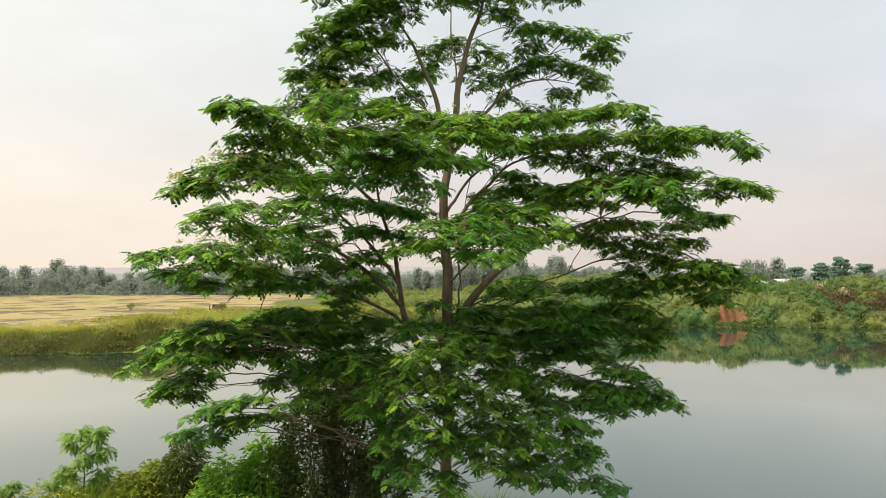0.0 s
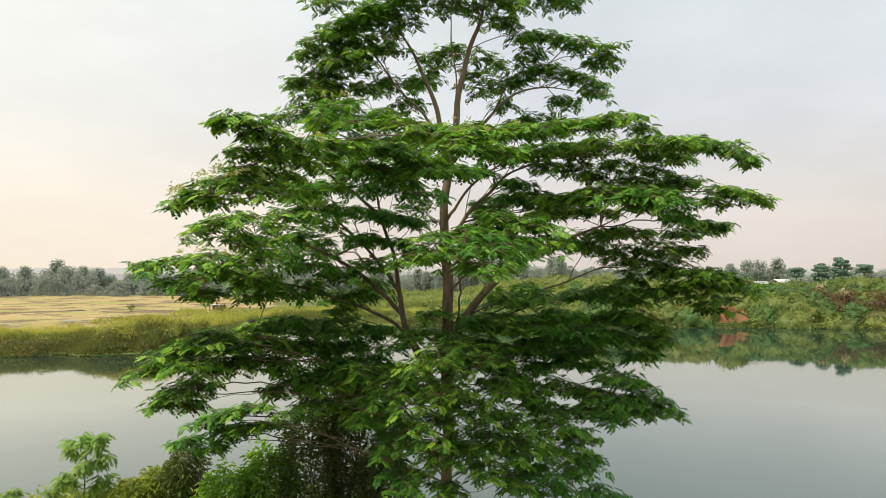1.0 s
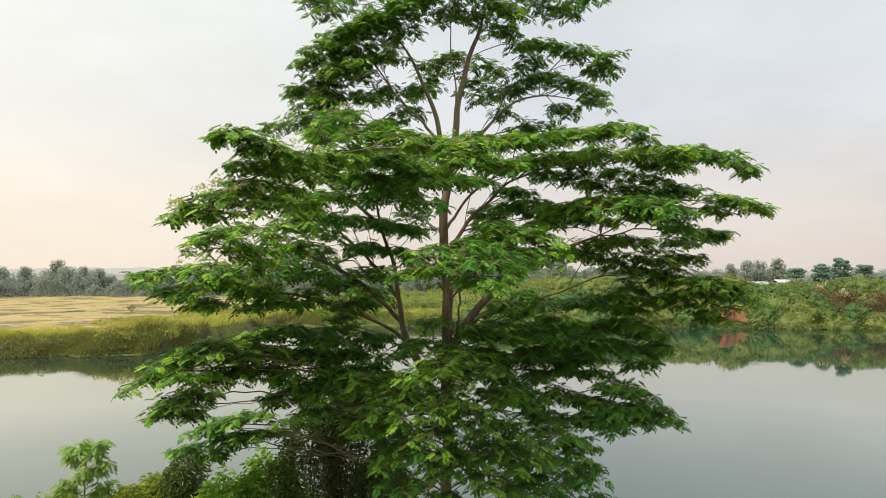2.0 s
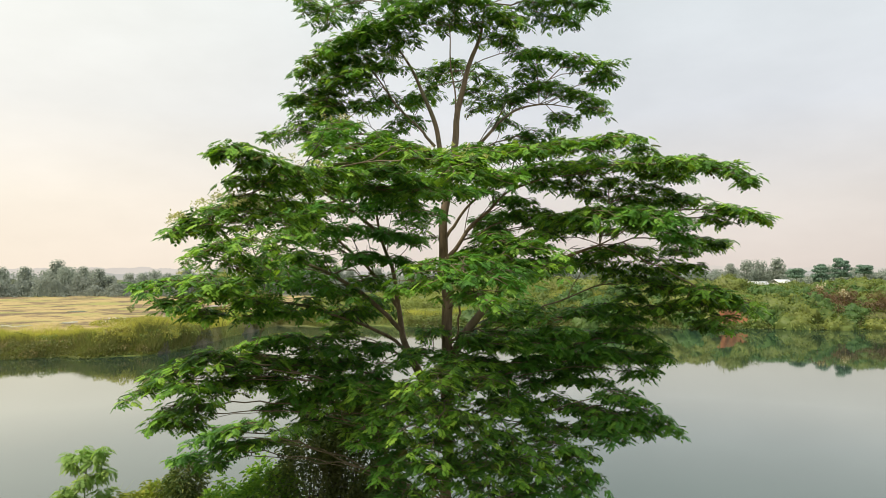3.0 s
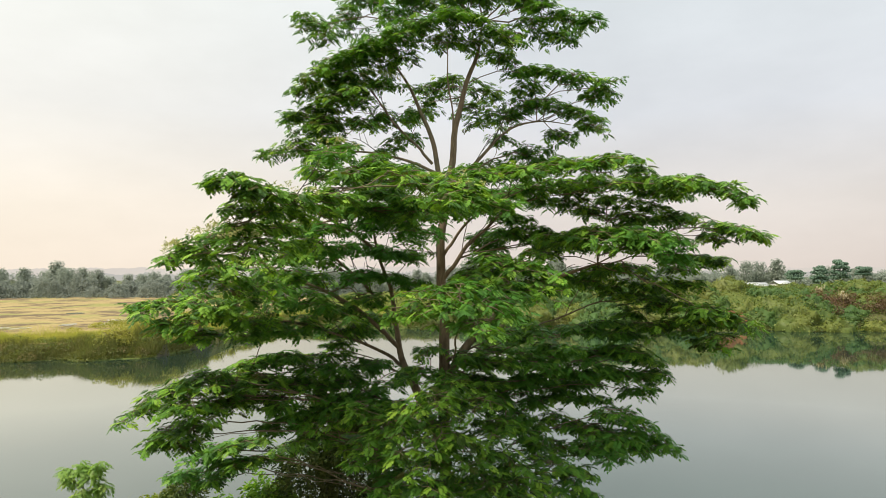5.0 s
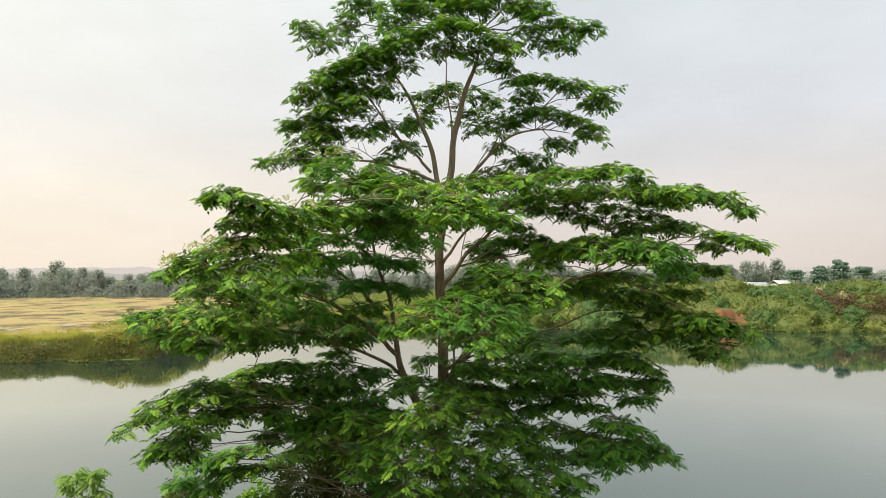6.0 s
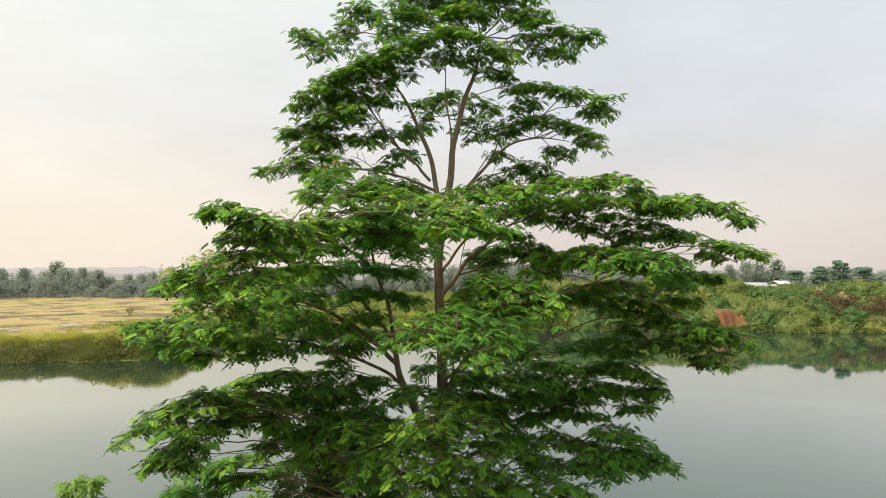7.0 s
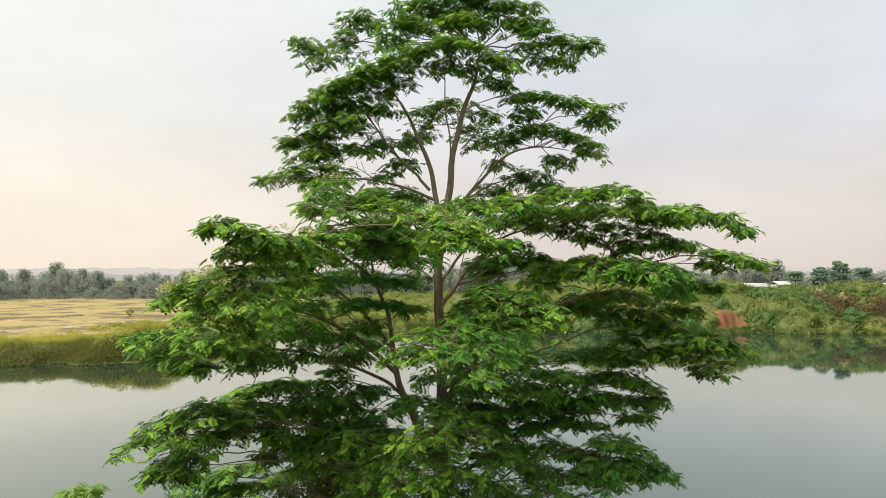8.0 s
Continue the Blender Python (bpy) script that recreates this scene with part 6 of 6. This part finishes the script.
def far_woods():
    r = np.random.default_rng(81)
    for k in range(84):
        x = -235 + 290 * (k + r.uniform(0, 1)) / 84
        y = r.uniform(296, 345)
        plant(int(r.integers(0, 4)), x, y, r.uniform(0.85, 1.12) * (0.95 + 0.14 * math.sin(x * 0.06)), k, "haze-tinted grey-green tree in the woodland edge beyond the field", "far woodland")
    for k in range(22):
        x = 30 + 190 * (k + r.uniform(0, 1)) / 22
        plant(int(r.integers(0, 4)), x, r.uniform(300, 360), r.uniform(0.5, 0.8), k + 100, "haze-tinted grey-green tree behind the high bank", "trees behind the bank")
    for k, (px, s) in enumerate(((136, 0.98), (143, 0.94), (150, 1.02))):
        plant(k % 4, px, 306 + 3 * (k % 2), s, k + 300, "tall haze-tinted tree beyond the low white buildings", "trees behind the bank")
    for k, (px, s) in enumerate(((90, 0.58), (96.6, 0.56), (102, 0.62), (108.3, 0.54))):
        plant((5, 4, 4, 5)[k], px, 174 + 0.5 * k, s, k + 200, "haze-tinted umbrella-crowned tree standing behind the high bank", "trees behind the bank")


far_woods()
for k in KINDS:
    for part_ob in (*k.children_recursive, k):
        bpy.data.objects.remove(part_ob)


def box_pile(pile, x0, x1, y0, y1, z0, z1):
    v = [(x, y, z) for z in (z0, z1) for y in (y0, y1) for x in (x0, x1)]
    pile.add(v, [(0, 2, 3, 1), (4, 5, 7, 6), (0, 1, 5, 4), (2, 6, 7, 3), (0, 4, 6, 2), (1, 3, 7, 5)])


def low_building(label, x, y, wide, deep, eaves, ridge, bays):
    """A long low building with a pitched sheet roof and a row of windows."""
    ob = tagged(new("building"), label, "building")
    ob.location = (x, y, float(height(np.array(x), np.array(y))) - 1.3)
    w = Pile()
    box_pile(w, -wide / 2, wide / 2, 0, deep, 0, eaves)
    w.build("wall", M_PLASTER, ob)
    p = Pile()
    hx, t = wide / 2 + 0.5, 0.15
    p.add([(-hx, -0.6, eaves - 0.1), (hx, -0.6, eaves - 0.1), (hx, deep / 2, ridge), (-hx, deep / 2, ridge), (hx, deep + 0.6, eaves - 0.1), (-hx, deep + 0.6, eaves - 0.1),
           (-hx, -0.6, eaves - 0.1 + t), (hx, -0.6, eaves - 0.1 + t), (hx, deep / 2, ridge + t), (-hx, deep / 2, ridge + t), (hx, deep + 0.6, eaves - 0.1 + t), (-hx, deep + 0.6, eaves - 0.1 + t)],
          [(0, 3, 2, 1), (3, 5, 4, 2), (6, 7, 8, 9), (9, 8, 10, 11), (0, 1, 7, 6), (5, 11, 10, 4), (1, 2, 8, 7), (2, 4, 10, 8), (0, 6, 9, 3), (3, 9, 11, 5)])
    p.build("roof", M_ROOF, ob)
    for i in range(bays):
        cx = -wide / 2 + wide * (i + 0.5) / bays
        f = Pile()
        box_pile(f, cx - 0.7, cx + 0.7, -0.06, 0.02, 1.0, 2.3)
        win = f.build("window", M_PLASTER, ob)
        g = Pile()
        box_pile(g, cx - 0.6, cx + 0.6, -0.08, -0.03, 1.1, 2.2)
        g.build("pane", M_GLASS_DARK, win)
    return ob


low_building("long low building with a pale sheet roof behind the bank", 131.5, 290, 15, 9, 2.5, 3.9, 6)
low_building("white gabled building beside the long low building", 140.5, 280, 5, 8, 3.0, 4.2, 2)
low_building("pale-roofed shed among trees behind the bank", 184, 286, 10, 7, 2.4, 3.4, 4)


shrub("shrub", "small yellow-green bush standing alone in the marsh field", at_ground(-74.0, 162.0),
      [(0, 0, 1.0, 0.8, 0.8, 0.9), (0.5, 0.1, 1.5, 0.5, 0.5, 0.5), (-0.5, 0, 1.4, 0.5, 0.5, 0.5)], M_SHRUB_OLIVE, OVAL, 0.24, 260, 25)


shrub("shrub", "withered brown bush beside the field shelter", at_ground(-52.3, 160.0),
      [(0, 0, 0.9, 1.1, 0.9, 0.9), (0.7, 0.1, 1.4, 0.7, 0.6, 0.7)], M_STRAW_DARK, OVAL, 0.3, 500, 26)


def field_shelter(x, y):
    """A low open shelter: a flat board roof on four posts, with a back wall."""
    ob = tagged(new("shelter"), "low open field shelter with a flat weathered roof", "shelter")
    ob.location = at_ground(x, y)
    p = Pile()
    box_pile(p, -1.8, 1.8, -1.3, 1.3, 1.4, 1.5)
    p.build("roof", M_PLASTER, ob)
    for px in (-1.6, 1.6):
        for py in (-1.1, 1.1):
            p = Pile()
            box_pile(p, px - 0.08, px + 0.08, py - 0.08, py + 0.08, 0, 1.4)
            p.build("post", M_BARK_DARK, ob)
    p = Pile()
    box_pile(p, -1.5, 1.5, 1.19, 1.27, 0.1, 1.36)
    p.build("wall", M_BARK_DARK, ob)


field_shelter(-55.0, 167.0)


def field_pools():
    """Shallow pools that lie open in the marsh field."""
    r = np.random.default_rng(91)
    for x, y, w, d in ((-71.5, 131, 1.5, 2.4), (-65.2, 134, 1.9, 4.0), (-67.8, 144, 2.2, 2.6), (-80, 123, 1.8, 2.4), (-75.5, 122, 1.3, 2.2), (-60, 150, 1.6, 2.6), (-90, 168, 2.6, 2.4)):
        a = np.linspace(0, 2 * math.pi, 28, endpoint=False)
        rad = 1 + 0.22 * np.sin(2 * a + x) + 0.15 * np.sin(5 * a + y) + r.normal(0, 0.04, 28)
        rim = np.stack([x + w * rad * np.cos(a), y + d * rad * np.sin(a), np.full(28, 2.05)], -1)
        tris = [(0, 1 + i, 1 + (i + 1) % 28) for i in range(28)]
        ob = mesh_object("pool", np.concatenate([[(x, y, 2.05)], rim]), np.array(tris), M_POOL)
        tagged(ob, "shallow pool of still water in the marsh field", "pool", "pools in the field", "structure")


field_pools()


def far_hills():
    """Distance with its haze painted as glowing colour: a line of woods, and a low ridge on the horizon behind it."""
    r = np.random.default_rng(95)
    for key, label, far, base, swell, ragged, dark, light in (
            ("ridge", "low ridge along the horizon in glowing haze colour", 2600, 33, 5, 4.0, (0.70, 0.64, 0.58), (0.72, 0.66, 0.60)),
            ("woods", "grey-green line of distant woods in glowing haze colour", 900, 11, 3.0, 3.0, (0.50, 0.49, 0.455), (0.55, 0.53, 0.49))):
        mat, nt, n, ln, out = material("distant_painted_haze_" + key)
        # backdrop glows by itself: emission in the pale colour of lit haze
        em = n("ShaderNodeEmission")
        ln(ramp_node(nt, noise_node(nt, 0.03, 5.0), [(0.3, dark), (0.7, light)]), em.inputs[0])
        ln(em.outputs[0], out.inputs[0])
        count = 1400
        x = np.linspace(-1.3 * far, 1.3 * far, count)
        u = x / far
        top = base + swell * (np.sin(u * 5.5 + 1) + 0.5 * np.sin(u * 23) + 0.35 * np.sin(u * 81) + 0.3 * np.sin(u * 170 + 2)) + r.uniform(0, 1, count) ** 2 * ragged
        v = np.concatenate([np.stack([x, far + 0 * x, -5 + 0 * x], -1), np.stack([x, far + 30 + 0 * x, top], -1), np.stack([x, far + 200 + 0 * x, -5 + 0 * x], -1)])
        i = np.arange(count - 1)
        q = np.concatenate([np.stack([i, i + 1, i + 1 + count, i + count], -1), np.stack([i + count, i + 1 + count, i + 1 + 2 * count, i + 2 * count], -1)])
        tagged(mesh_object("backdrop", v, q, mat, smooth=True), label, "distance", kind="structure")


far_hills()
